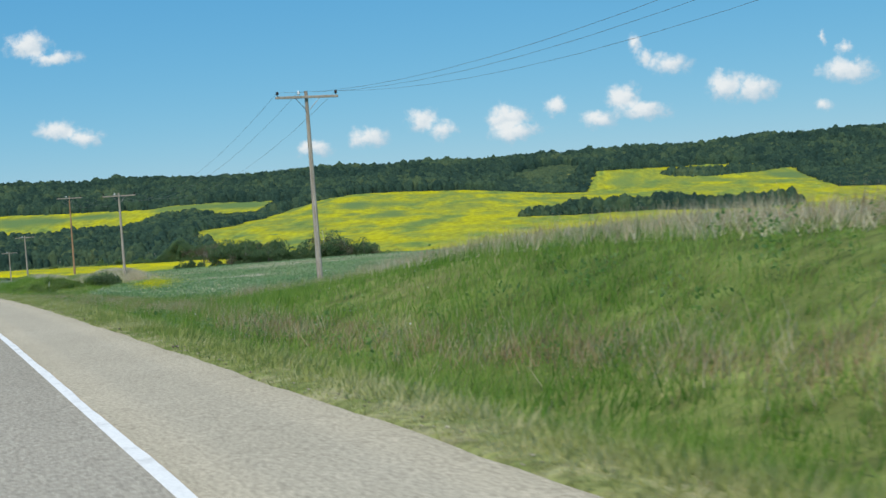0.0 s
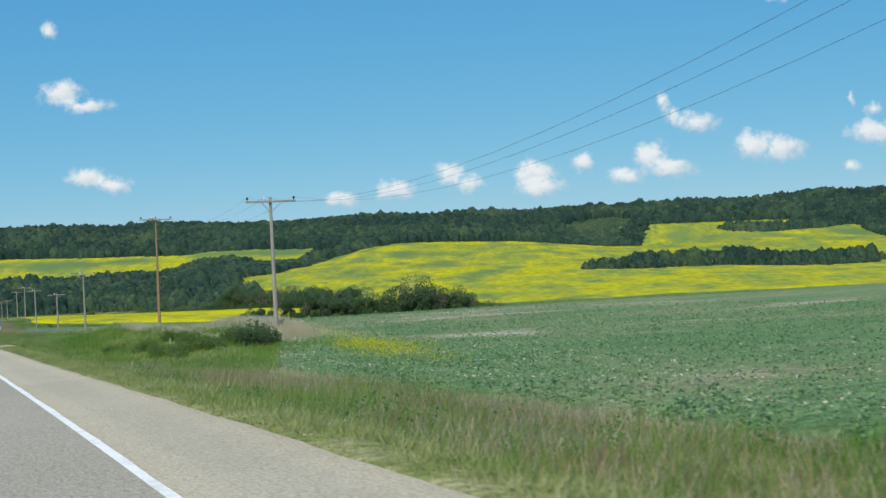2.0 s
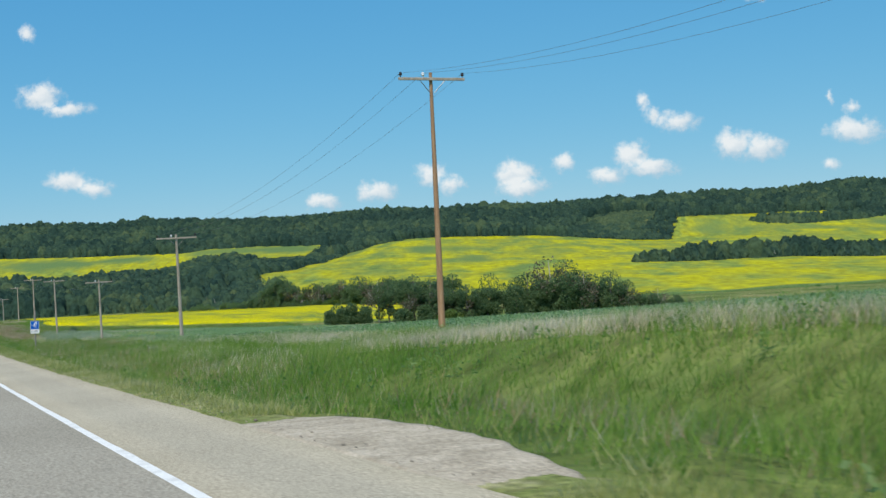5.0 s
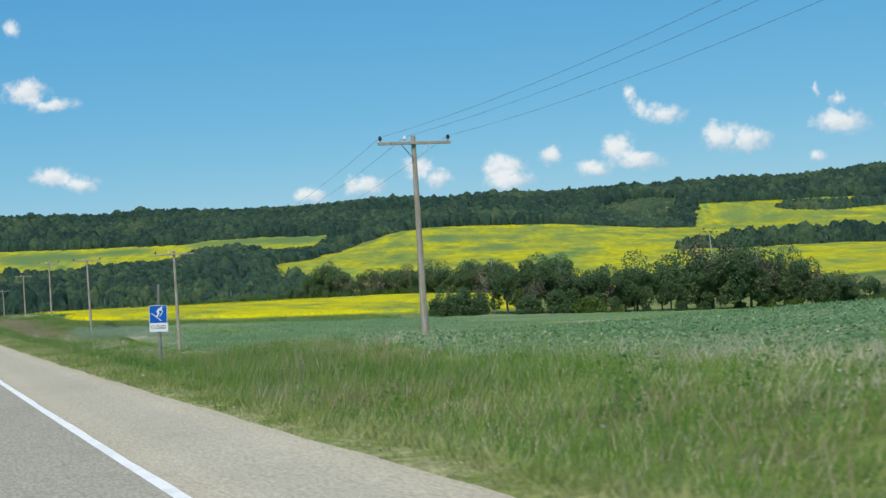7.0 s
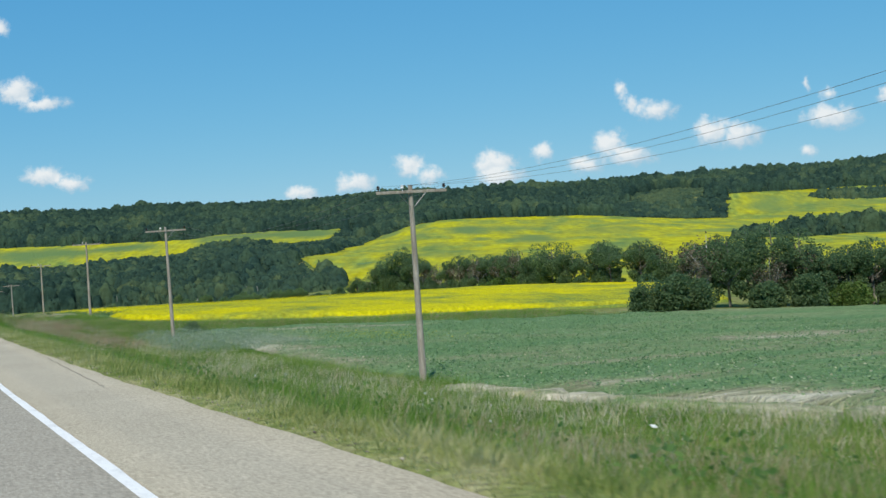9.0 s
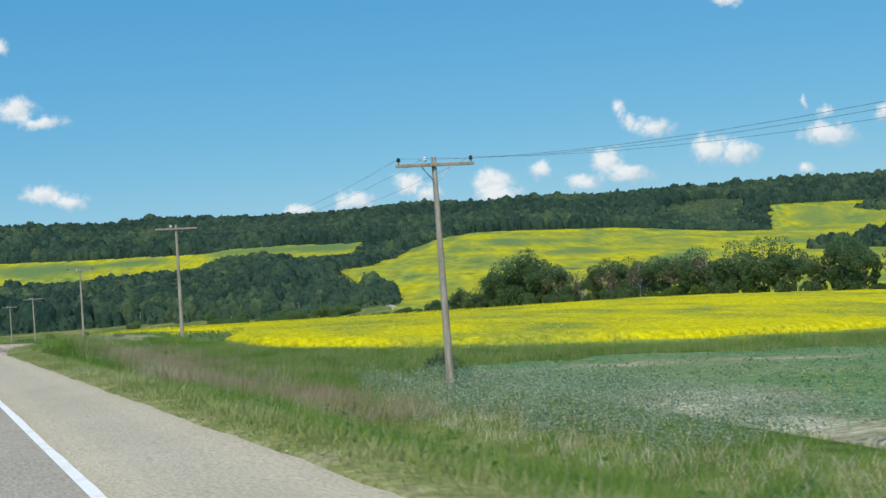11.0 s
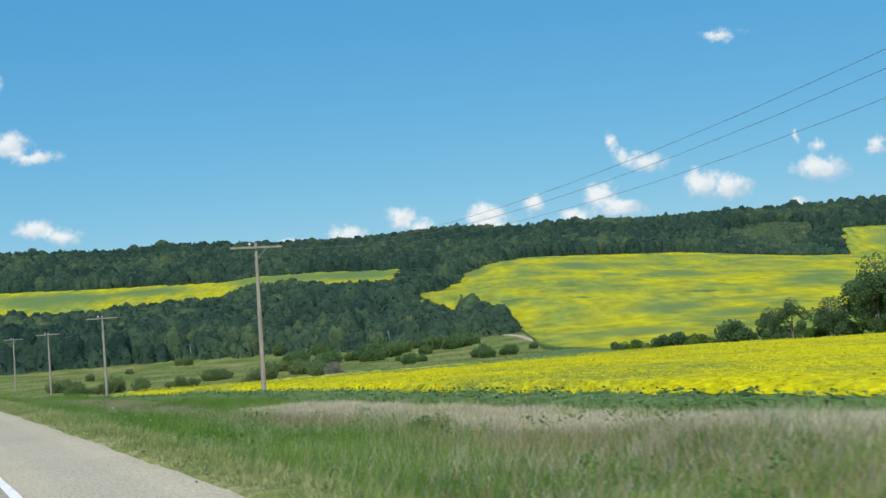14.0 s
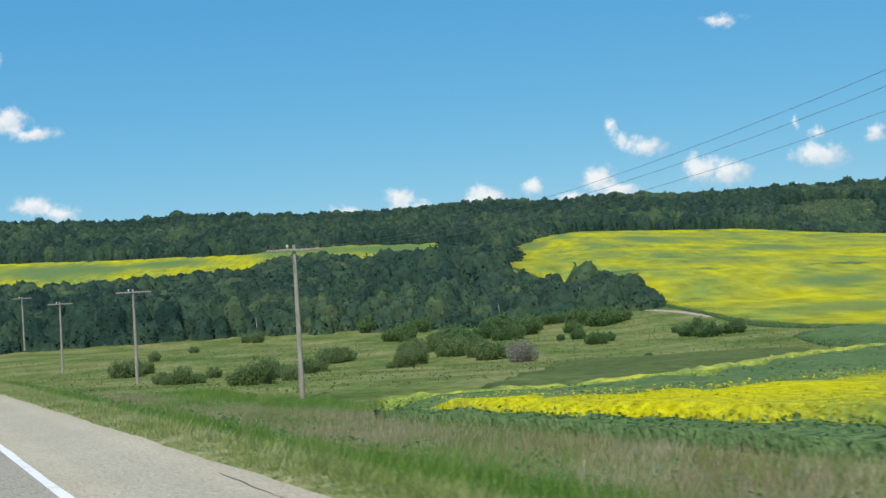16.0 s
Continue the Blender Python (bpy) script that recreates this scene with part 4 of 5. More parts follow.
def utility_pole(ARM_Z):
    p = new("utility_pole")
    bm = bmesh.new()
    tube(bm, (0, 0, -0.5), (0, 0, ARM_Z + 0.3), 0.162, 0.158 - 0.0075 * (ARM_Z + 0.3), 14)
    part("pole_shaft", bm, M_POLE_NEW if ARM_Z > 10 else M_POLE, p)
    bm = bmesh.new()
    box(bm, (ARM, 0.10, 0.125), pose(0, -0.13, ARM_Z), 0.012)
    part("crossarm", bm, M_POLE, p, "weathered grey wooden crossarm")
    for sgn in (-1, 1):
        bm = bmesh.new()
        tube(bm, (sgn * 0.10, -0.12, ARM_Z - 0.62), (sgn * 0.62, -0.19, ARM_Z - 0.05), 0.017, 0.017, 6)
        part("brace", bm, M_STEEL, p, "dark steel brace")
    for x in PINS:
        bm = bmesh.new()
        tube(bm, (x, -0.13, ARM_Z + 0.05), (x, -0.13, ARM_Z + 0.16), 0.02, 0.02, 6)
        for z0, z1, r0, r1 in ((0.14, 0.18, 0.06, 0.085), (0.18, 0.22, 0.085, 0.06), (0.22, 0.27, 0.06, 0.07), (0.27, 0.30, 0.07, 0.035)):
            tube(bm, (x, -0.13, ARM_Z + z0), (x, -0.13, ARM_Z + z1), r0, r1, 10)
        part("insulator", bm, M_WHITEGLASS if x == PINS[1] else M_DARKGLASS, p, "white insulator" if x == PINS[1] else "dark brown insulator")
    return tagged(p, "tall newer brown wooden utility pole with a crossarm" if ARM_Z > 10 else "weathered grey wooden utility pole with a crossarm", "utility pole", "poles along the highway")


rng_p = random.Random(4)
pole_m = []
for y, x, z, h in POLES:
    m = pose(x, y, z, rng_p.uniform(-0.5, 0.5), rng_p.uniform(-0.5, 0.5), -2.6)
    p = utility_pole(h)
    p.matrix_basis = m
    pole_m.append((m, h))


def wire(a, b, sag, r=0.0055):
    cu = bpy.data.curves.new("power_wire", "CURVE")
    cu.dimensions, cu.bevel_depth, cu.bevel_resolution = "3D", r, 1
    sp = cu.splines.new("POLY")
    sp.points.add(16)
    for i, q in enumerate(sp.points):
        f = i / 16
        c = a.lerp(b, f)
        q.co = (c.x, c.y, c.z - 4 * sag * f * (1 - f), 1)
    cu.materials.append(M_WIRE)
    return tagged(new("power_wire", cu), "thin dark overhead power wire strung between poles", "power wire", "overhead wires")


for (m0, h0), (m1, h1) in zip(pole_m, pole_m[1:]):
    for x in PINS:
        a, b = m0 @ Vector((x, -0.13, h0 + 0.26)), m1 @ Vector((x, -0.13, h1 + 0.26))
        wire(a, b, 0.00053 * (b - a).length_squared)


# ---- gravel approaches, loose stones ----
def pad(yk, vk, seed):
    """Gravel from the pavement out to an edge that is given at places along the road."""
    rng = np.random.default_rng(seed)
    Y, W = np.meshgrid(np.linspace(yk[0], yk[-1], 60), np.linspace(0, 1, 24), indexing="ij")
    reach = np.interp(Y, yk, vk) + 0.05 * np.sin(Y * 1.9 + seed) + 0.03 * np.sin(Y * 5.3)
    V_ = 1.74 + (reach - 1.74) * W
    X = V_ + line_x(Y)
    Z = road_z(Y) + 0.02 - 0.1 * step(3, 14, V_) + rng.uniform(-0.004, 0.004, X.shape)
    Z = np.where(W == 0, road_z(Y) - 0.03, np.where(W > 0.97, Z - 0.3, Z)) - 0.10 * (1 - step(0, 3.0, np.minimum(Y - yk[0], yk[-1] - Y)))
    ob = new("gravel_approach", quick("gravel_approach", np.stack([X, Y, Z], -1).reshape(-1, 3), sheet_faces(60, 24), M_GRAVEL, True))
    return tagged(ob, "pale gravel field approach joining the paved shoulder", "gravel approach", kind="structure")


PAD_Y, PAD_V = (338, 341, 342.7, 344.2, 346.3, 348.5, 350.4, 351.9, 353, 354.3, 356, 357.5, 359, 362.5, 368), (1.9, 1.95, 2.05, 2.2, 2.4, 2.7, 3.15, 3.55, 4.0, 4.35, 4.3, 3.9, 3.3, 2.6, 2.2)
pad(PAD_Y, PAD_V, 31)
pad((135.5, 137, 141, 144.5, 146), (2.1, 3.0, 3.5, 3.0, 2.1), 32)
rng = np.random.default_rng(33)
n = 25500
cy = np.concatenate([344 + 22 * rng.beta(1.6, 1.6, 18000), rng.uniform(346, 362, 300), rng.uniform(0, 470, 1500)])
cv = np.concatenate([rng.normal(2.08, 0.12, 18000), rng.uniform(1.9, 4.4, 300), rng.normal(2.0, 0.08, 1500)])
k = (cv < np.interp(cy, PAD_Y, PAD_V) - 0.1) | (cv < 2.4)
cy, cv = cy[k], cv[k]
n = len(cy)
cx = cv + line_x(cy)
OCT = np.array(((1, 0, 0), (0, 1, 0), (-1, 0, 0), (0, -1, 0), (0, 0, 1), (0, 0, -1)), float)
OCT_F = np.array(((0, 1, 4), (1, 2, 4), (2, 3, 4), (3, 0, 4), (1, 0, 5), (2, 1, 5), (3, 2, 5), (0, 3, 5)))
turn = rng.uniform(0, 6.283, n)
size = (np.where(rng.random(n) < 0.05, 1.7, 1) * rng.uniform(0.006, 0.020, n))[:, None, None] * rng.uniform(0.6, 1.3, (n, 6, 1))
S = OCT[None] * size * (1, 1, 0.7)
V = np.stack([S[..., 0] * np.cos(turn)[:, None] - S[..., 1] * np.sin(turn)[:, None] + cx[:, None], S[..., 0] * np.sin(turn)[:, None] + S[..., 1] * np.cos(turn)[:, None] + cy[:, None], S[..., 2] + (road_z(cy) + 0.028)[:, None]], -1).reshape(-1, 3)
F = (OCT_F[None] + 6 * np.arange(n)[:, None, None]).reshape(-1, 3)
ob = new("loose_clods", quick("loose_clods", V, F, material("dark_clods", [(0.3, (0.15, 0.128, 0.10)), (0.55, (0.28, 0.245, 0.19)), (0.8, (0.46, 0.405, 0.31))], 4, island=0.7)))
tagged(ob, "dark broken asphalt and clods along the shoulder edge", "rubble", kind="stuff")


# ---- trees and shrubs ----
def leafy(rng, lumps, per, leaf):
    C = []
    for (x, y, z), (a, b, c) in lumps:
        d = rng.normal(size=(per, 3))
        d /= np.linalg.norm(d, axis=1, keepdims=True)
        d *= rng.uniform(0.45, 1.08, (per, 1)) ** 0.5
        C.append(np.array((x, y, z)) + d * np.array((a, b, c)))
    return flakes(rng, np.concatenate(C), leaf)


def tree(seed, height, width, per=430, leaf=0.145, dead=False, label=""):
    rng = np.random.default_rng(seed)
    t = new("tree")
    bm = bmesh.new()
    r = 0.022 * height
    tube(bm, (0, 0, -0.4), (0.1, 0, height * 0.25), r, r * 0.85, 8)
    tube(bm, (0.1, 0, height * 0.25), (-0.1, 0.1, height * 0.62), r * 0.85, r * 0.5, 7)
    tube(bm, (-0.1, 0.1, height * 0.62), (0.05, 0, height * 0.95), r * 0.5, r * 0.12, 6)
    lumps = [((0, 0, height * 0.80), (width * 0.30, width * 0.30, height * 0.20))]
    limbs = 16 if dead else 9
    for i in range(limbs):
        a = i * 2.4 + rng.uniform(-0.4, 0.4)
        z0 = height * rng.uniform(0.22, 0.62)
        reach = width * rng.uniform(0.25, 0.46)
        tip = (reach * math.cos(a), reach * math.sin(a), z0 + height * rng.uniform(0.12, 0.30))
        mid = (tip[0] * 0.5, tip[1] * 0.5, z0 + (tip[2] - z0) * 0.35)
        tube(bm, (0, 0.05, z0), mid, r * 0.38, r * 0.24, 5)
        tube(bm, mid, tip, r * 0.24, r * 0.07, 5)
        if dead:
            for k in range(4):
                b = a + rng.uniform(-1.0, 1.0)
                tube(bm, mid, (mid[0] + reach * 0.5 * math.cos(b), mid[1] + reach * 0.5 * math.sin(b), mid[2] + height * rng.uniform(0.05, 0.2)), r * 0.14, r * 0.04, 4)
        s = width * rng.uniform(0.17, 0.26)
        lumps.append((tip, (s, s, s * rng.uniform(0.7, 1.0))))
    if not dead:
        for i in range(5):
            a = i * 1.3 + rng.uniform(0, 1)
            s = width * rng.uniform(0.16, 0.24)
            lumps.append(((width * 0.32 * math.cos(a), width * 0.32 * math.sin(a), height * rng.uniform(0.2, 0.42)), (s * 0.85, s * 0.85, s * 0.8)))
    part("trunk", bm, M_BARK_PALE if dead else M_BARK, t, "pale grey bark" if dead else "")
    V, F = leafy(rng, lumps, 60 if dead else per, leaf)
    crown = new("crown", quick("crown", V, F, M_LEAF_PALE if dead else M_LEAF))
    crown.parent = t
    return tagged(t, label or "dark green leafy poplar tree in a field belt", "tree")


def shrub(seed, height, width, per=220, leaf=0.11, mat=None, label="dark green leafy shrub in rough grass"):
    rng = np.random.default_rng(seed)
    t = new("shrub")
    bm = bmesh.new()
    lumps = []
    for i in range(9):
        a, q = i * 2.4, rng.uniform(0.1, 0.42) * width
        top = (q * math.cos(a), q * math.sin(a), height * rng.uniform(0.45, 0.85))
        tube(bm, (top[0] * 0.2, top[1] * 0.2, -0.15), top, 0.02 * height, 0.006 * height, 5)
        s = width * rng.uniform(0.15, 0.25)
        lumps.append((top, (s, s, min(s, height * 0.3))))
        lumps.append(((top[0] * 1.1, top[1] * 1.1, height * 0.25), (s, s, height * 0.24)))
    part("branchwork", bm, M_BARK, t)
    V, F = leafy(rng, lumps, per // 2, leaf)
    crown = new("foliage", quick("foliage", V, F, mat or M_LEAF))
    crown.parent = t
    return tagged(t, label, "shrub")


def brush(seed, height, width, stems=34, per=34, leaf=0.05, mat=None, label=""):
    """A loose shrub: many rising shoots, each with leaves along its upper part."""
    rng = np.random.default_rng(seed)
    t = new("shrub")
    bm = bmesh.new()
    C = []
    for i in range(stems):
        a, q = rng.uniform(0, 6.283), width * 0.5 * math.sqrt(rng.random())
        foot = np.array((0.55 * q * math.cos(a), 0.55 * q * math.sin(a), -0.12 * height))
        tip = np.array((q * math.cos(a), q * math.sin(a), height * rng.uniform(0.55, 1.05) * (1 - 0.45 * (2 * q / width) ** 2)))
        tube(bm, foot, tip, 0.006 * height, 0.002 * height, 4)
        f = rng.uniform(0.15, 1.03, (per, 1))
        C.append(foot + (tip - foot) * f + rng.normal(0, 0.055 * width, (per, 3)) * (1.15 - 0.6 * f))
    part("branchwork", bm, M_BARK, t)
    V, F = flakes(rng, np.concatenate(C), leaf)
    crown = new("foliage", quick("foliage", V, F, mat or M_LEAF_LIGHT))
    crown.parent = t
    return tagged(t, label, "shrub")


def put(ob, x, y, rz=0.0, scale=1.0, sink=0.0):
    m = pose(x, y, float(ground(x, y)) - sink, 0, 0, rz) @ Matrix.Scale(scale, 4)
    return m


class Kind:
    """One thing, built once and then copied."""
    def __init__(self, ob, group):
        self.ob, self.used = tagged(ob, group=group), False

    def at(self, x, y, rz, scale, sink=0.0):
        m = put(self.ob, x, y, rz, scale, sink)
        if not self.used:
            self.ob.matrix_basis, self.used = m, True
            return self.ob
        self.ob.scale = (1, 1, 1)
        c = copy_thing(self.ob, m)
        return c


BELT = "trees of the field belts"
kinds = [Kind(tree(40 + i, h, w, label="dark green leafy poplar tree in a field belt"), BELT) for i, (h, w) in enumerate(((8.2, 6.0), (7.4, 5.2), (8.8, 5.4), (6.4, 5.6)))]
dead = [Kind(tree(60 + i, h, w, leaf=0.16, dead=True, label="half-bare grey poplar with dead branches in a field belt"), BELT) for i, (h, w) in enumerate(((8.0, 5.0), (6.8, 4.6)))]
bush = [Kind(shrub(70 + i, h, w, 520, 0.165, label="dense dark green bush at a field edge"), BELT) for i, (h, w) in enumerate(((3.4, 5.4), (2.6, 4.2)))]
bush.append(Kind(shrub(73, 2.4, 4.4, 520, 0.15, M_LEAF_LIGHT, "light green leafy bush at a field edge"), BELT))
rt = random.Random(8)
# the clump beside the pea field: along its line, height from low bushes to the tall middle
for i in range(34):
    f = i / 33
    x, y = 92 + 54 * f + rt.uniform(-1.5, 1.5), 333 - 22 * f + rt.uniform(-1, 5)
    tall = 0.80 + 0.58 * math.exp(-((f - 0.50) / 0.17) ** 2) - 0.30 * max(0, f - 0.72) / 0.28
    k = rt.choice(dead) if (f < 0.3 and i % 2 == 0) or (f > 0.3 and i % 4 == 0) else rt.choice(kinds)
    k.at(x, y, rt.uniform(0, 360), tall * rt.uniform(0.72, 1.12))
for x, y, s in ((102.5, 329.6, 0.85), (104.6, 328.4, 0.95)):
    kinds[1].at(x, y, rt.uniform(0, 360), s)
for i in range(15):
    f = i / 14
    rt.choice(bush).at(93 + 55 * f, 331.5 - 22 * f + rt.uniform(-1.2, 0.4), rt.uniform(0, 360), rt.uniform(0.35, 0.7))
for x, y, s in ((83.5, 334.5, 1.05), (86.5, 334, 0.9), (81.2, 335.5, 0.75)):
    bush[0].at(x, y, rt.uniform(0, 360), s)
# the belt behind the near canola: low at its open end, then a tall group, a dip, and a long even stretch
for i in range(52):
    f = i / 51
    x, y = 111 + 9 * f + rt.uniform(-1.5, 3), 487 - 122 * f + rt.uniform(-1.5, 1.5)
    tall = 0.48 + 0.25 * f / 0.10 if f < 0.10 else 1.06 if f < 0.25 else 0.84 if f < 0.34 else 0.90
    k = rt.choice(dead) if i % 6 == 4 and tall < 1 else rt.choice(kinds)
    if f > 0.25 and i % 3 == 1:
        k = dead[i % 2]
    k.at(x, y, rt.uniform(0, 360), tall * rt.uniform(0.74, 1.10))
for i in range(26):
    f = i / 25
    rt.choice(bush).at(109.5 + 9 * f, 487 - 120 * f, rt.uniform(0, 360), rt.uniform(0.5, 0.85))
for x, y, s in ((105.4, 505.5, 0.5), (106.2, 503, 0.7), (107.3, 499.5, 0.6), (108.0, 497, 0.85), (108.8, 494, 0.75), (110, 490, 0.9)):
    rt.choice(bush).at(x, y, rt.uniform(0, 360), s)
# shrubs of the valley pasture
VAL = "shrubs of the valley pasture"
valley = [Kind(brush(80 + i, h, w, 90, 60, 0.095, M_WILLOW, "rounded green willow shrub in valley pasture"), VAL) for i, (h, w) in enumerate(((2.4, 3.4), (2.0, 3.6), (2.8, 3.2)))]
darker = [Kind(brush(86 + i, h, w, 90, 60, 0.11, M_WOODLEAF, "dark green shrub on the valley slope"), VAL) for i, (h, w) in enumerate(((2.6, 3.8), (2.2, 3.4)))]
grey = Kind(brush(85, 2.6, 3.4, 90, 22, 0.09, M_TWIG, "bare grey shrub in valley pasture"), VAL)
# place and height of each
WILLOWS = ((97.3, 598.8, 2.9), (94.4, 587.2, 3.1), (94.4, 581.6, 2.8), (93, 575, 2.8), (81.5, 575.6, 2.1), (85, 579.6, 2.7), (79.7, 575.3, 1.0), (79.7, 594, 2.6), (81.7, 595.4, 2.5), (68.9, 574.5, 2.1), (72.5, 580.1, 1.8), (49, 535.1, 1.7), (50.4, 534.7, 2.0),
           (58.2, 555.4, 2.1), (55.5, 542.3, 1.3), (59.2, 577.6, 1.4), (53.2, 595.7, 2.4), (55.9, 600.5, 2.3), (49.6, 561.5, 1.5), (49.5, 553.8, 1.8), (51.2, 554.7, 1.2), (100, 685, 2.2), (65.4, 629, 1.5), (80.1, 660.6, 1.5), (90, 592, 2.4))
SLOPE = ((152.2, 653.7, 3.1), (145.8, 636.8, 3.6), (146.7, 629.8, 3.7), (153.1, 633.8, 3.1), (112.1, 580.6, 1.8), (121.7, 600.2, 1.6), (116.5, 584.7, 1.5), (124.3, 575.6, 2.7), (122.6, 570.5, 2.2), (128.5, 572.9, 2.0), (143.9, 590.4, 1.3), (131.8, 589.6, 1.1),
         (138.7, 652, 4.2), (140.3, 645.2, 3.6), (158.7, 671.6, 3.1), (92.6, 543, 0.5), (125, 685.4, 3.8), (131.7, 675.7, 3.2), (149.5, 632, 3.2), (156, 645, 2.6), (128, 640, 3.6), (134, 636, 3.4), (121, 640, 3.2), (115, 628, 3.4), (110, 617, 3.0), (106, 606, 2.8), (126, 627, 2.8), (119, 655, 3.6), (137, 625, 2.4))
for x, y, h in WILLOWS:
    k = rt.choice(valley)
    k.at(x, y, rt.uniform(0, 360), h / 2.4)
    if h > 1.6:
        rt.choice(valley).at(x + rt.uniform(-2.5, 2.5), y + rt.uniform(1, 3), rt.uniform(0, 360), h / 2.4 * rt.uniform(0.55, 0.8))
for x, y, h in SLOPE:
    rt.choice(darker).at(x, y, rt.uniform(0, 360), h / 2.4)
    if h > 1.4:
        rt.choice(darker).at(x + rt.uniform(-2.5, 2.5), y + rt.uniform(0.5, 3), rt.uniform(0, 360), h / 2.4 * rt.uniform(0.5, 0.8))
grey.at(92.2, 567.5, 20, 1.15)
grey.at(91.4, 564.6, 130, 1.0)
# roadside shrubs on the banks
ROADSIDE = "shrubs on the roadside bank"
near = [Kind(brush(90, 1.7, 2.1, 70, 80, 0.055, M_LEAF, "dense dark green shrub on the roadside bank"), ROADSIDE),
        Kind(brush(91, 0.9, 1.5, 38, 60, 0.036, M_LEAF_LIGHT, "loose light green wild rose shrub on the roadside bank"), ROADSIDE),
        Kind(brush(92, 0.65, 1.4, 34, 52, 0.036, M_LEAF_LIGHT, "low light green wild rose shrub on the roadside bank"), ROADSIDE)]
for k, x, y, s in ((0, 21.9, 120.6, 1.2), (0, 21.0, 121.2, 0.8), (0, 22.6, 120.0, 0.8), (1, 20.4, 120.4, 1.1), (1, 14.6, 122.3, 0.8), (2, 14.5, 124.0, 0.8), (1, 15.3, 118.2, 0.9), (2, 15.0, 119.2, 0.8), (1, 16.6, 118.6, 0.85), (2, 17.2, 117.8, 0.9), (1, 17.4, 116.8, 0.9), (2, 15.6, 116.2, 0.9),
                   (1, 15.2, 114.8, 0.9), (1, 16.4, 114.6, 1.0), (2, 15.9, 113.4, 1.0), (1, 17.6, 114.9, 1.0), (2, 10.4, 77.1, 0.7), (1, 18.6, 116.0, 0.8), (0, 37.4, 340.6, 0.72), (1, 38.4, 341.0, 0.8), (1, 32.8, 387.6, 0.8),
                   (2, 33.8, 421.0, 0.6), (1, 34.3, 418.4, 0.55), (2, 34.9, 418.0, 0.6), (2, 32.4, 409.2, 0.9)):
    near[k].at(x, y, rt.uniform(0, 360), s, 0.08)


# ---- grasses ----
def clear_of_pads(v, y):
    return ~((y > 227) & (y < 278) & (v > np.interp(y, EDGE_Y, EDGE_V) - 0.1 + 0.5 * np.sin(y * 0.9) * np.sin(y * 0.37))) & ~inside(BARE, v + line_x(y), y) & ~(((y > 347.5) & (y < 362.5) & (v < np.interp(y, PAD_Y, PAD_V) + 0.25 * np.sin(y * 1.7 + v) + 0.15)) | ((y > 136) & (y < 145.5) & (v < 3.4))) & ~((y > 64) & (y < 108) & (v > 10.9 + 2.0 * step(98, 106, y))) & ~((y > 384) & (y < 432.5) & (v > 12.7 + 1.0 * (y < 404) + 0.6 * np.sin(y * 0.4)) & (v < 16.5) & (np.sin(y * 1.3 + v * 2) < 0.75))


def blades(rng, X, Y, H, W, lean, way=None):
    """Single bent-over blades as slim triangles on the ground."""
    n = len(X)
    Z = ground(X, Y) - 0.02
    a = rng.uniform(0, 6.283, n)
    l = H * lean * rng.uniform(0.2, 1.0, n)
    b = rng.uniform(0, 6.283, n) if way is None else way + rng.normal(0, 1.0, n)
    dx, dy = np.cos(a) * W / 2, np.sin(a) * W / 2
    P = np.stack([np.stack([X - dx, Y - dy, Z], -1), np.stack([X + dx, Y + dy, Z], -1), np.stack([X + np.cos(b) * l + 0.12 * H, Y + np.sin(b) * l, Z + H * np.sqrt(1 - 0.5 * lean**2)], -1)], 1)
    return P.reshape(-1, 3), np.arange(3 * n).reshape(n, 3)


def stand(name, mat, rng, v, y, per, radius, height, width, lean, label, category):
    """Grass in tufts: the blades of one tuft share its vigour, its colour and the way it leans."""
    k = clear_of_pads(v, y) | ((mat is M_STRAW) & (v > 5))
    v, y = v[k], y[k]
    n = len(v)
    vigour, hue, way = np.repeat(rng.uniform(0.62, 1.38, n), per), np.repeat(rng.uniform(-0.5, 0.5, n), per), np.repeat(rng.uniform(0, 6.283, n), per)
    v, y = np.repeat(v, per) + rng.normal(0, radius, n * per), np.repeat(y, per) + rng.normal(0, radius, n * per)
    h = height(v, y) * vigour * rng.uniform(0.6, 1.15, n * per)
    V, F = blades(rng, v + line_x(y), y, h, width * rng.uniform(0.6, 1.4, n * per), lean, way)
    return tagged(new(name, quick(name, V, F, mat, tone=np.repeat(hue, 3))), label, category, kind="stuff")


rng = np.random.default_rng(51)
N = 115000
gv, gy = 2.7 + 16.3 * rng.random(N) ** 1.15, rng.uniform(2, 530, N)
stand("roadside_grass", M_BLADE, rng, gv, gy, 7, 0.20, lambda v, y: (0.13 + 0.27 * step(2.6, 5.5, v)) * (1 + 0.25 * np.sin(y * 0.31 - v * 0.5) + 0.3 * np.sin(y * 1.1 + v * 1.7) * np.sin(v * 2.3 - y * 0.7)), 0.017, 0.65, "tall green roadside grass covering the ditch and bank", "grass")


def band(v, y, y0, y1, middle, wide):
    """How much of one grass grows in a stretch, thinning away from the middle of its band."""
    return step(y0 - 8, y0 + 8, y) * (1 - step(y1 - 8, y1 + 8, y)) * np.exp(-((v - middle - 0.5 * np.sin(y * 0.17)) / wide) ** 2)


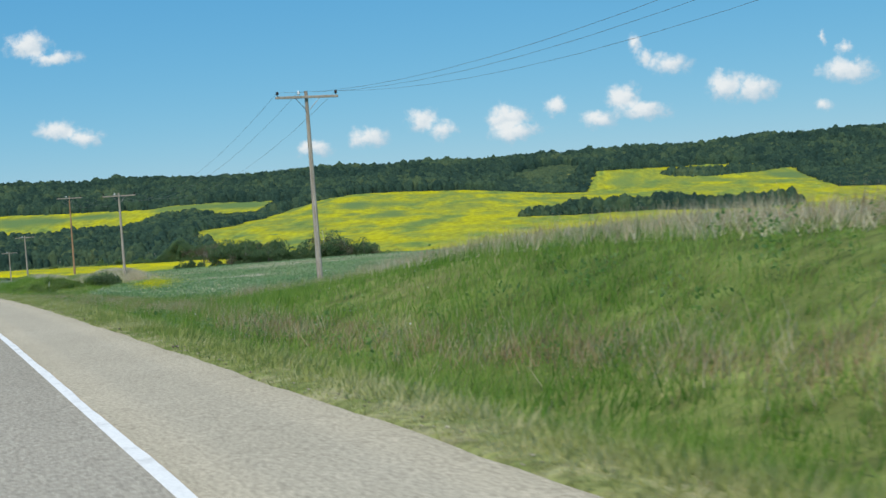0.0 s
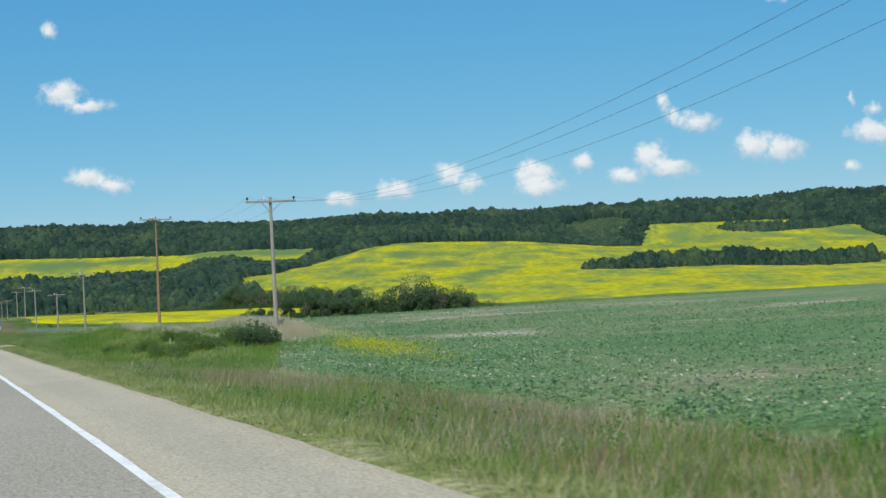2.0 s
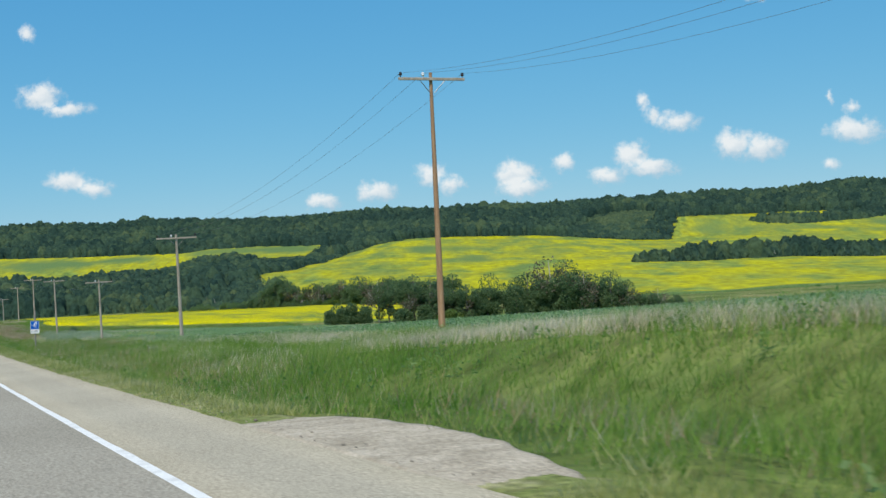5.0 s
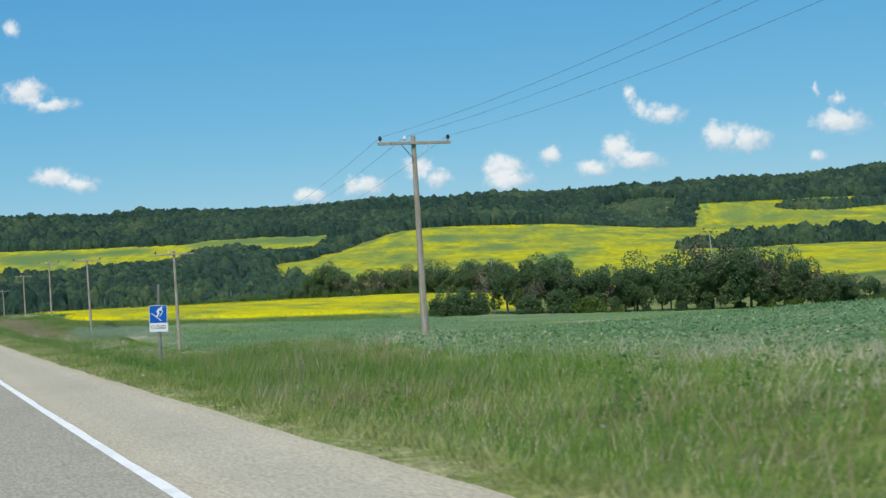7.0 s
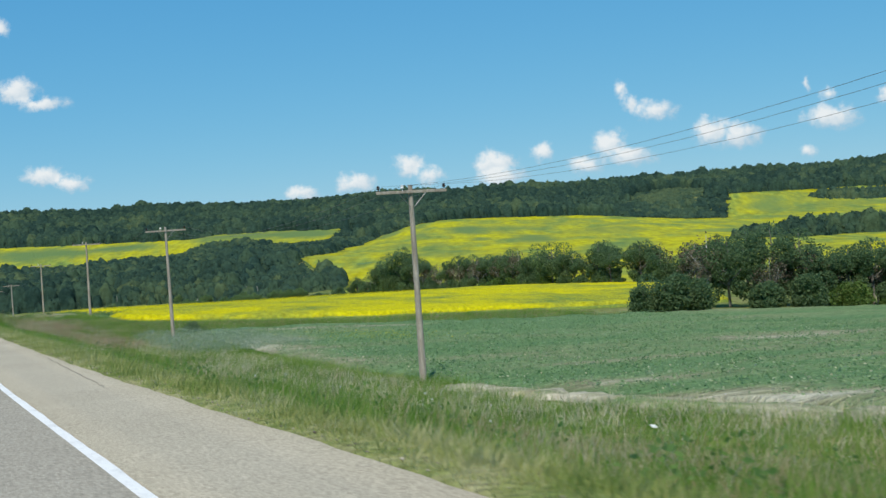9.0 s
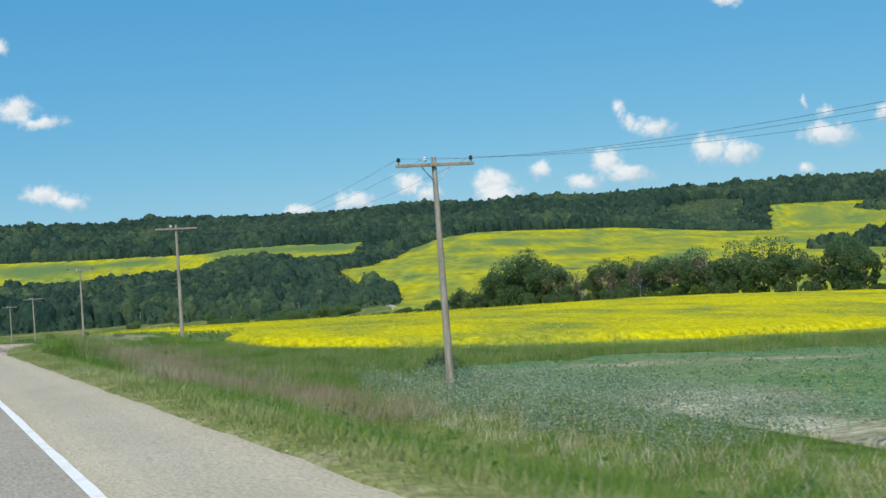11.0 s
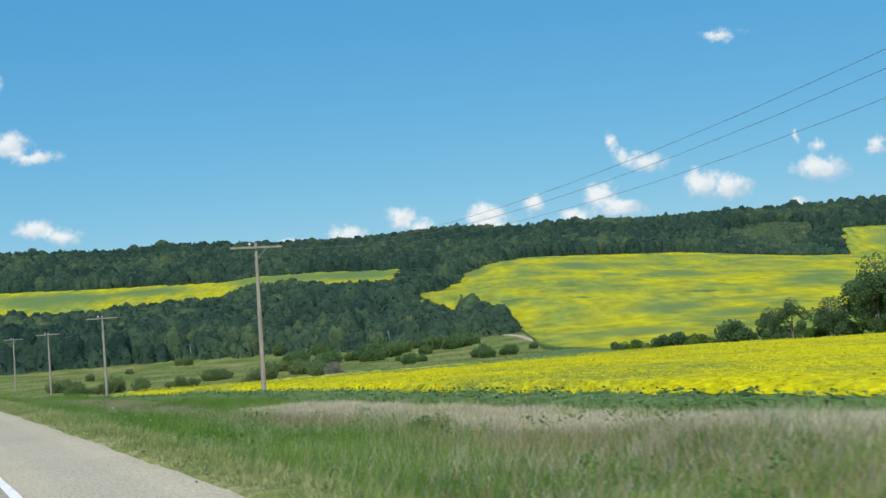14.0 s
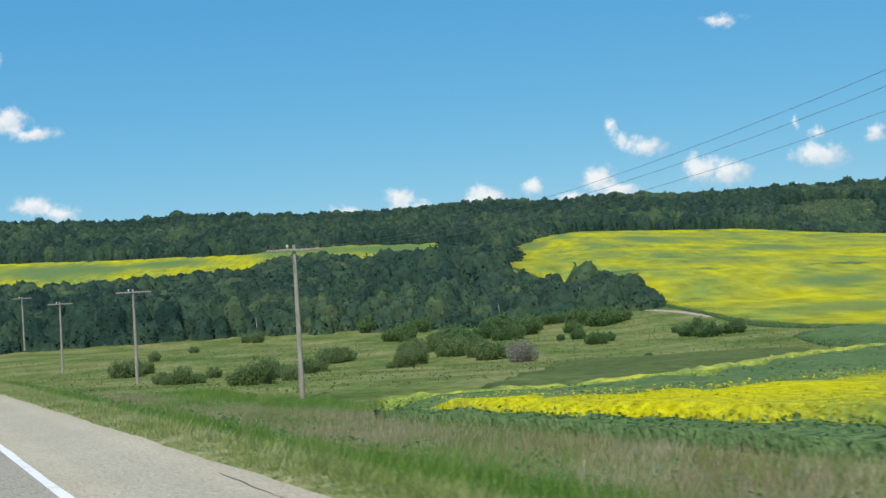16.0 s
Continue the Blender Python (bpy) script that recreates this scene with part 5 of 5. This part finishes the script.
n = 260000
sv, sy = 3.5 + 13 * rng.random(n), rng.uniform(2, 535, n)
amount = 0.95 * band(sv, sy, -20, 52, 6.9, 0.6) + 0.75 * band(sv, sy, 52, 106, 8.0, 2.6) + 0.25 * band(sv, sy, 106, 165, 5.6, 1.0) + 0.25 * band(sv, sy, 165, 215, 7.0, 1.6) + 0.6 * band(sv, sy, 215, 290, 9.0, 2.8) + 0.5 * band(sv, sy, 290, 345, 9.5, 2.0) + 0.9 * band(sv, sy, 385, 440, 11.2, 1.5) + 0.35 * band(sv, sy, 365, 400, 8.5, 3.0) + 1.3 * band(sv, sy, 440, 560, 10.8, 2.2) + 1.2 * band(sv, sy, 462, 500, 14.2, 1.5)
clump = 0.5 + 0.5 * np.sin(sy * 0.23 + sv * 1.1) * np.sin(sy * 0.071 - sv * 0.4 + 1)
k = rng.random(n) < amount * (0.25 + 1.1 * clump)
stand("seeding_grass", M_SEED, rng, sv[k], sy[k], 4, 0.18, lambda v, y: 0.46 + 0 * v, 0.017, 0.7, "reddish brown seeding grass heads along the ditch", "grass")
n = 30000
wv = 13.0 + 4.8 * rng.random(n)
wy = np.concatenate([rng.uniform(165, 335, n // 3), rng.uniform(112, 164, n // 3), rng.uniform(6, 112, n - 2 * (n // 3))])
wv = np.where((wy > 60) & (wy < 108), np.where(rng.random(n) < 0.3, 10.0 + 0.9 * rng.random(n), 15.0), wv) - 2.4 * (wy > 108) * (wy < 165) - 1.6 * (wy < 52)
k = ~((wy > 98) & (wy < 121)) & ((wy < 240) | (rng.random(n) < 0.4))
wv, wy = wv[k], wy[k]
stand("dry_grass", M_STRAW, rng, wv, wy, 6, 0.14, lambda v, y: 0.46 - 0.2 * (y > 56) * (y < 110), 0.022, 0.8, "pale straw-coloured dry grass along the field edge", "dry grass")
n = 20000
wv, wy = 12.2 + 4.1 * rng.random(n), rng.uniform(385, 432, n)
stand("dry_grass", M_STRAW, rng, wv, wy, 7, 0.14, lambda v, y: 0.36 + 0.08 * np.sin(y * 1.1 + v), 0.028, 0.95, "flattened pale dry straw on the ditch bank", "dry grass")
n = 9000
wy = np.concatenate([rng.uniform(122, 144, 6600), rng.uniform(144, 168, n - 6600)])
wv = rng.normal(25.9, 1.0, n) - line_x(wy) + 0.06 * np.maximum(wy - 144, 0)
stand("dry_grass", M_STRAW, rng, wv, wy, 7, 0.16, lambda v, y: 0.52 - 0.1 * step(140, 150, y), 0.018, 0.8, "pale straw-coloured dry grass round a pole", "dry grass")
n = 7000
wv, wy = 14.8 + 2.4 * rng.random(n), rng.uniform(352, 408, n)
stand("roadside_grass", M_BLADE, rng, wv, wy, 8, 0.16, lambda v, y: 0.46 + 0.1 * np.sin(y * 0.8), 0.018, 0.7, "tall pale green grass hiding the edge of the canola", "grass")
n = 40000
mv, my = 4.0 + 12 * rng.random(n), rng.uniform(18, 530, n)
k = np.sin(my * 0.23 + mv * 0.6) + np.sin(my * 0.061 + 2) + np.sin(mv * 1.3 - my * 0.13) + 0.5 * rng.normal(size=n) - 1.5 * (my > 100) * (my < 160) + 1.0 * (my > 164) * (my < 232) + 2.3 * (my > 440) * (mv > 8.5) - 2.0 * (my < 56) > 0.8
stand("dry_grass", M_STRAW, rng, mv[k], my[k], 5, 0.14, lambda v, y: 0.36 + 0 * v, 0.014, 0.8, "patches of pale dry stems among the green roadside grass", "dry grass")
crest = np.random.default_rng(78)
n = 17000
wy = np.concatenate([crest.uniform(4, 58, n // 2), crest.uniform(121, 166, n // 8)])
n = len(wy)
wv = np.where(wy < 60, 12.4 + 4.2 * crest.random(n), 10.6 + 2.8 * crest.random(n))
stand("dry_grass", M_STRAW, crest, wv, wy, 6, 0.14, lambda v, y: np.where(y < 60, 0.56, 0.36) + 0.1 * np.sin(y * 0.7 + v), 0.020, 0.7, "pale dry grass crowning the roadside bank", "dry grass")
n = 5000
wv, wy = 12.0 + 4.0 * crest.random(n), crest.uniform(4, 58, n)
stand("seeding_grass", M_SEED, crest, wv, wy, 5, 0.15, lambda v, y: 0.66 + 0 * v, 0.018, 0.6, "reddish seed heads over the dry grass of the bank", "grass")
tall = np.random.default_rng(77)
n = 9000
wv, wy = 4.6 + 8.4 * tall.random(n), tall.uniform(334, 356, n)
k = tall.random(n) < (0.45 + 0.5 * np.sin(wy * 0.7 + wv * 0.9) * np.sin(wv * 1.4 - wy * 0.3)) * (1 - step(349, 356, wy)) * step(334, 339, wy)
stand("roadside_grass", M_BLADE, tall, wv[k], wy[k], 9, 0.17, lambda v, y: 0.60 + 0.12 * np.sin(y * 1.3 + v), 0.015, 0.6, "rank green grass standing tall in the ditch", "grass")
n = 24000
wv, wy = 5.4 + 9.0 * tall.random(n), tall.uniform(326, 373, n)
k = tall.random(n) < (0.45 + 0.4 * np.sin(wy * 0.5 + wv * 0.8) * np.sin(wv * 1.2 - wy * 0.21)) * np.exp(-((wv - 9.6 - 1.4 * step(350, 360, wy)) / 3.6) ** 2) * 1.5
stand("seeding_grass", M_SEED, tall, wv[k], wy[k], 6, 0.16, lambda v, y: 0.74 - 0.12 * step(348, 358, y), 0.019, 0.6, "tall buff seeding grass heads over the rank ditch grass", "grass")
n = 5200
wv, wy = 4.2 + 5.6 * tall.random(n), tall.uniform(203, 223.4, n)
k = tall.random(n) < step(203, 209, wy) * (0.6 + 0.4 * np.sin(wy * 0.9 + wv * 1.1))
stand("roadside_grass", M_BLADE, tall, wv[k], wy[k], 8, 0.17, lambda v, y: 0.60 + 0.1 * np.sin(y * 1.1 + v), 0.016, 0.6, "rank green grass standing in front of a road sign", "grass")
wv, wy = wv[::8] + 0.3, wy[1::8]
stand("seeding_grass", M_SEED, tall, wv, wy, 5, 0.16, lambda v, y: 0.74 - 0.25 * (1 - step(203, 209, y)), 0.018, 0.6, "reddish seeding grass heads round a road sign", "grass")
n = 26000
wx, wy = 32 + 44 * tall.random(n) ** 1.4, tall.uniform(336, 368, n)
k = ~inside(PEA, wx, wy) & ~inside(CANOLA_NEAR, wx, wy) & (wx - line_x(wy) > 13)
wv, wy = (wx - line_x(wy))[k], wy[k]
stand("roadside_grass", M_BLADE, tall, wv, wy, 7, 0.2, lambda v, y: 0.50 + 0.12 * np.sin(y * 0.7 + v * 0.5), 0.020, 0.65, "tall green grass between the pea field and the canola", "grass")
stand("seeding_grass", M_SEED, tall, wv[::4] + 0.2, wy[::4], 5, 0.2, lambda v, y: 0.60 + 0 * v, 0.020, 0.65, "buff seeding grass between the pea field and the canola", "grass")
n = 2600
wv, wy = 13.0 + 3.2 * tall.random(n), tall.uniform(434, 453, n)
stand("roadside_grass", M_BLADE, tall, wv, wy, 8, 0.17, lambda v, y: 0.46 + 0.12 * np.sin(y * 0.9 + v), 0.016, 0.6, "lush green grass round the foot of a pole", "grass")
n = 3200
wv, wy = 12.6 + 2.6 * tall.random(n), tall.uniform(338, 378, n)
stand("roadside_grass", M_BLADE, tall, wv, wy, 8, 0.16, lambda v, y: 0.50 + 0.12 * np.sin(y * 0.9), 0.017, 0.65, "tall green grass in front of the canola edge", "grass")
n = 90000
wv, wy = 1.92 + np.abs(rng.normal(0, 0.75, n)), rng.uniform(2, 500, n)
k = rng.random(n) < 0.6 + 0.4 * np.sin(wy * 0.9 + wv) * np.sin(wy * 0.27)
stand("verge_grass", M_VERGE_BLADE, rng, wv[k], wy[k], 6, 0.11, lambda v, y: 0.10 + 0.15 * step(1.9, 3.0, v), 0.024, 0.8, "short yellowed grass at the edge of the shoulder", "grass")
n = 2600
wv, wy = 3.6 + 9.5 * tall.random(n), tall.uniform(4, 500, n)
k = (np.sin(wy * 0.19 + wv * 0.5) * np.sin(wy * 0.047 + 1) + 0.4 * tall.normal(size=n) > 0.25) & clear_of_pads(wv, wy)
wv, wy = wv[k], wy[k]
m = 26
X0 = wv + line_x(wy)
size_ = np.repeat(tall.uniform(0.6, 1.35, len(X0)), m)
C = np.repeat(np.column_stack([X0, wy, ground(X0, wy)]), m, 0) + tall.normal(0, 0.13, (len(size_), 3)) * np.column_stack([size_, size_, 0 * size_])
C[:, 2] += tall.uniform(0.12, 0.46, len(size_)) * size_
V, F = flakes(tall, C, 0.038 * size_, 1.3)
tagged(new("ditch_weeds", quick("ditch_weeds", V, F, M_WEED, tone=np.repeat(np.repeat(tall.uniform(-0.5, 0.5, len(X0)), m), 4))), "leafy weeds in clumps among the ditch grass", "weeds", kind="stuff")
n = 8000
V0, Y0 = 14.3 + 9.5 * rng.random(n), rng.uniform(314, 352, n)
k = ((V0 < 20.5) | (Y0 < 336)) & (Y0 < 339 + 2 * np.sin(V0 * 2)) & (V0 > 14.6 + 0.8 * np.sin(Y0 * 0.9))
V0, Y0 = V0[k], Y0[k]
X0 = V0 + line_x(Y0)
C = np.repeat(np.column_stack([X0, Y0, ground(X0, Y0)]), 9, 0)
C += rng.normal(0, 1, C.shape) * (0.13, 0.13, 0) + np.column_stack([np.zeros((len(C), 2)), rng.uniform(0.1, 0.55, len(C)) * np.repeat(rng.uniform(0.5, 1.5, len(X0)), 9)])
V, F = flakes(rng, C, 0.036, 0.9)
tagged(new("silver_scrub", quick("silver_scrub", V, F, M_SILVER)), "silvery grey-green sage scrub around a pole", "scrub", kind="stuff")
n = 900
fy_, fv = rng.uniform(20, 500, n), 3.5 + 14 * rng.random(n)
k = np.sin(fy_ * 0.08) > 0.2
X0 = fv[k] + line_x(fy_[k])
V, F = flakes(rng, np.column_stack([X0, fy_[k], ground(X0, fy_[k]) + rng.uniform(0.4, 0.62, k.sum())]), 0.022)
tagged(new("wild_flowers", quick("wild_flowers", V, F, M_WHITE)), "scattered small white wild flowers in the grass", "wild flowers", kind="stuff")

n = 40000
X0, Y0 = rng.uniform(38, 185, n), rng.uniform(512, 668, n)
k = (us(X0, Y0)[1] < 664) & ~inside(CANOLA_MAIN, X0, Y0) & ~inside(MARGIN_BACK, X0, Y0) & (X0 - line_x(Y0) > 12) & (rng.random(n) < 0.55 + 0.5 * np.sin(X0 * 0.21 + Y0 * 0.07) * np.sin(Y0 * 0.16))
V, F = flakes(rng, np.column_stack([X0[k], Y0[k], ground(X0[k], Y0[k]) + rng.uniform(0.0, 0.16, k.sum())]), 0.11, 0.8)
tagged(new("pasture_tufts", quick("pasture_tufts", V, F, M_PASTURE)), "uneven tufts of olive and straw-coloured pasture grass", "pasture grass", kind="stuff")

# crop plants that stand out near the road
n = 84000
pv, py = 10.5 + 52 * rng.random(n) ** 1.6, rng.uniform(40, 340, n)
X0 = pv + line_x(py)
thin_ = thinness(X0, py)
k = inside(PEA, X0, py) & (rng.random(n) > 0.85 * thin_) & (0.5 * np.sin(py * 1.2 + 0.7 * np.sin(X0)) + rng.normal(0, 0.7, n) > -0.7)
X0, py, thin_ = X0[k], py[k], thin_[k]
m = 6
vig = np.repeat(rng.uniform(0.6, 1.25, len(X0)), m)
hue = np.repeat(rng.uniform(-0.5, 0.5, len(X0)) + 0.5 * thin_, m)
C = np.repeat(np.column_stack([X0, py, ground(X0, py) + 0.2]), m, 0) + rng.normal(0, 0.11, (len(vig), 3)) * (1, 1, 0)
C[:, 2] += rng.uniform(0.0, 0.24, len(vig)) * vig
V, F = flakes(rng, C, 0.052 * vig, 0.6)
tagged(new("pea_plants", quick("pea_plants", V, F, M_PEALEAF, tone=np.repeat(hue, 4))), "blue-green pea plants along the near field edge", "crop plants", kind="stuff")
spots = ((23.6, 107.4, 1.5, 300), (22.9, 103.2, 1.7, 340), (21.4, 97.8, 1.4, 220), (25.4, 114, 1.4, 70), (27.5, 124, 2, 70), (20.2, 91, 1.4, 60), (26.4, 119, 2, 50), (42, 240, 5, 90), (55, 250, 6, 80), (45, 318, 4, 200))
P = np.concatenate([np.column_stack([rng.normal(x, r * 0.55, 5 * m), rng.normal(y, r, 5 * m)]) for x, y, r, m in spots])
k = inside(PEA, P[:, 0], P[:, 1])
P = P[k]
V, F = flakes(rng, np.column_stack([P, ground(P[:, 0], P[:, 1]) + rng.uniform(0.3, 0.7, len(P))]), 0.028)
tagged(new("wild_mustard", quick("wild_mustard", V, F, M_PETAL)), "patches of yellow wild mustard among the peas", "weeds", kind="stuff")
n = 150000
X0, Y0 = 33 + 60 * rng.random(n) ** 1.4, rng.uniform(348, 494, n)
k = inside(CANOLA_NEAR, X0, Y0) | (inside(MARGIN_FRONT, X0, Y0) & (rng.random(n) < 0.1))
k &= (np.sin(X0 * 0.45 + Y0 * 0.11) + np.sin(Y0 * 0.37) + rng.normal(size=n)) > -1.1
V, F = flakes(rng, np.column_stack([X0[k], Y0[k], ground(X0[k], Y0[k]) + rng.uniform(0.62, 0.98, k.sum())]), 0.045, 0.45)
tagged(new("canola_flowers", quick("canola_flowers", V, F, M_PETAL)), "yellow canola flower heads standing above the crop", "canola flowers", kind="stuff")
n = 170000
X0, Y0 = 34 + 104 * rng.random(n), rng.uniform(366, 556, n)
k = inside(MARGIN_FRONT, X0, Y0) | inside(MARGIN_SIDE, X0, Y0) | (inside(MARGIN_BACK, X0, Y0) & (rng.random(n) < 0.6))
X0, Y0 = np.repeat(X0[k], 3), np.repeat(Y0[k], 3)
X0, Y0 = X0 + rng.normal(0, 0.15, len(X0)), Y0 + rng.normal(0, 0.15, len(Y0))
V, F = flakes(rng, np.column_stack([X0, Y0, ground(X0, Y0) + rng.uniform(0.25, 0.62, len(X0))]), 0.075, 0.45)
tagged(new("canola_leaves", quick("canola_leaves", V, F, M_CROP_EDGE)), "broad green canola leaves along the field edge", "crop plants", kind="stuff")


n = 7000
X0, Y0 = rng.uniform(0.0, 1.0, n), np.concatenate([rng.uniform(62, 135, 4500), rng.uniform(180, 320, n - 4500)])
X0 = line_x(Y0) + np.where(Y0 < 135, 12.3, 17.6) + 12 * X0**2.2
k = inside(PEA, X0, Y0) & (np.sin(Y0 * 0.5 + X0) + np.sin(Y0 * 0.13 - X0 * 0.7) > -0.2)
V, F = flakes(rng, np.column_stack([X0[k], Y0[k], ground(X0[k], Y0[k]) + rng.uniform(0.3, 0.42, k.sum())]), 0.05, 0.4)
tagged(new("withered_plants", quick("withered_plants", V, F, M_STRAW)), "pale withered plants scattered along the pea field edge", "crop plants", kind="stuff")

# ---- road sign, stake, litter ----
bm = bmesh.new()
box(bm, (0.03, 0.018, 0.5), pose(0, 0, 0.12), 0.003)
me = bpy.data.meshes.new("stake")
bm.to_mesh(me)
bm.free()
me.materials.append(M_WHITE)
stake = new("stake", me)
stake.matrix_basis = pose(16.3, 117.0, float(ground(16.3, 117.0)) + 0.05, 2, 3, 20)
tagged(stake, "thin white marker stake among roadside shrubs", "stake")


def outline(pts, depth):
    bm = bmesh.new()
    f = bm.faces.new([bm.verts.new((x, 0, z)) for x, z in pts])
    r = bmesh.ops.extrude_face_region(bm, geom=[f])
    for q in r["geom"]:
        if isinstance(q, bmesh.types.BMVert):
            q.co.y -= depth
    bmesh.ops.recalc_face_normals(bm, faces=bm.faces)
    return bm


def rounded(w, h, r, n=5):
    pts = []
    for cx, cz, a0 in ((w / 2 - r, h / 2 - r, 0), (-w / 2 + r, h / 2 - r, 90), (-w / 2 + r, -h / 2 + r, 180), (w / 2 - r, -h / 2 + r, 270)):
        pts += [(cx + r * math.cos(radians(a0 + 90 * i / n)), cz + r * math.sin(radians(a0 + 90 * i / n))) for i in range(n + 1)]
    return pts


def shifted(pts, dx, dz):
    return [(x + dx, z + dz) for x, z in pts]


sign = new("road_sign")
sx, sy_ = 16.65, 223.95
bm = bmesh.new()
tube(bm, (0.06, 0.07, -0.6), (0.03, 0.07, 3.0), 0.058, 0.05, 10)
part("post", bm, M_POST, sign, "round grey wooden sign post")
SZ = 1.93
board = part("panel", outline(shifted(rounded(0.62, 0.64, 0.04), 0, SZ), 0.006), M_WHITE, sign, "blue recreation panel with a white border")
def on_board(name, pts, parent, mat, y=-0.0075, label=""):
    ob = part(name, outline(pts, 0.002), mat, parent, label)
    ob.location.y = y
    return ob
on_board("blue_field", shifted(rounded(0.592, 0.612, 0.03), 0, SZ), board, M_BLUE, label="blue sign face")
fig = [((-0.07, 0.09), (0.00, 0.19), (0.07, 0.23), (0.16, 0.13), (0.13, 0.10), (0.06, 0.16), (0.02, 0.08), (0.05, 0.05), (-0.03, -0.10), (-0.07, -0.07), (-0.02, 0.04)),
       ((-0.24, 0.04), (-0.22, 0.055), (0.12, -0.235), (0.10, -0.25)), ((0.16, 0.125), (0.175, 0.11), (0.06, -0.095), (0.045, -0.08))]
for name, pts in zip(("skier_symbol", "ski_symbol", "stick_symbol"), fig):
    on_board(name, shifted(pts, 0, SZ), board, M_WHITE, -0.0100)
on_board("round_symbol", [(0.12 + 0.038 * math.cos(i * 0.5236), SZ + 0.235 + 0.038 * math.sin(i * 0.5236)) for i in range(12)], board, M_WHITE, -0.0100)
tab = part("tab_panel", outline(shifted(rounded(0.645, 0.31, 0.02), 0.015, SZ - 0.472), 0.006), M_WHITE, sign, "white tab panel")
cu = bpy.data.curves.new("lettering", "FONT")
cu.body, cu.size, cu.align_x, cu.align_y, cu.extrude, cu.offset = "CLOSED", 0.185, "CENTER", "CENTER", 0.001, 0.0005
cu.materials.append(M_BLACK)
txt = new("lettering", cu)
txt.parent = tab
txt.matrix_basis = pose(0, -0.009, SZ - 0.468, 90, 0, 0) @ Matrix.Diagonal((0.78, 0.98, 1, 1))
tagged(txt, "black lettering")
for z in (SZ + 0.28, SZ - 0.28, SZ - 0.60):
    bm = bmesh.new()
    tube(bm, (0, -0.007, z), (0, -0.016, z), 0.013, 0.011, 8)
    part("bolt", bm, M_STEEL, sign, "steel bolt")
sign.matrix_basis = pose(sx, sy_, -6.34 - SZ + 0.27, 0, 2.2, -12) @ Matrix.Scale(0.97, 4)
tagged(sign, "blue skier sign with a white CLOSED tab on a wooden post", "road sign")

bm = bmesh.new()
bmesh.ops.create_icosphere(bm, subdivisions=2, radius=0.06)
for w in bm.verts:
    w.co = Vector((w.co.x * 1.5, w.co.y, w.co.z * 0.6)) * (1 + 0.35 * noise.noise(w.co * 14))
me = bpy.data.meshes.new("paper_litter")
bm.to_mesh(me)
bm.free()
me.materials.append(M_WHITE)
lit_ob = new("paper_litter", me)
lit_ob.matrix_basis = pose(float(line_x(207.7)) + 2.75, 207.7, float(ground(float(line_x(207.7)) + 2.75, 207.7)) + 0.06)
tagged(lit_ob, "crumpled white paper litter at the shoulder edge", "litter")
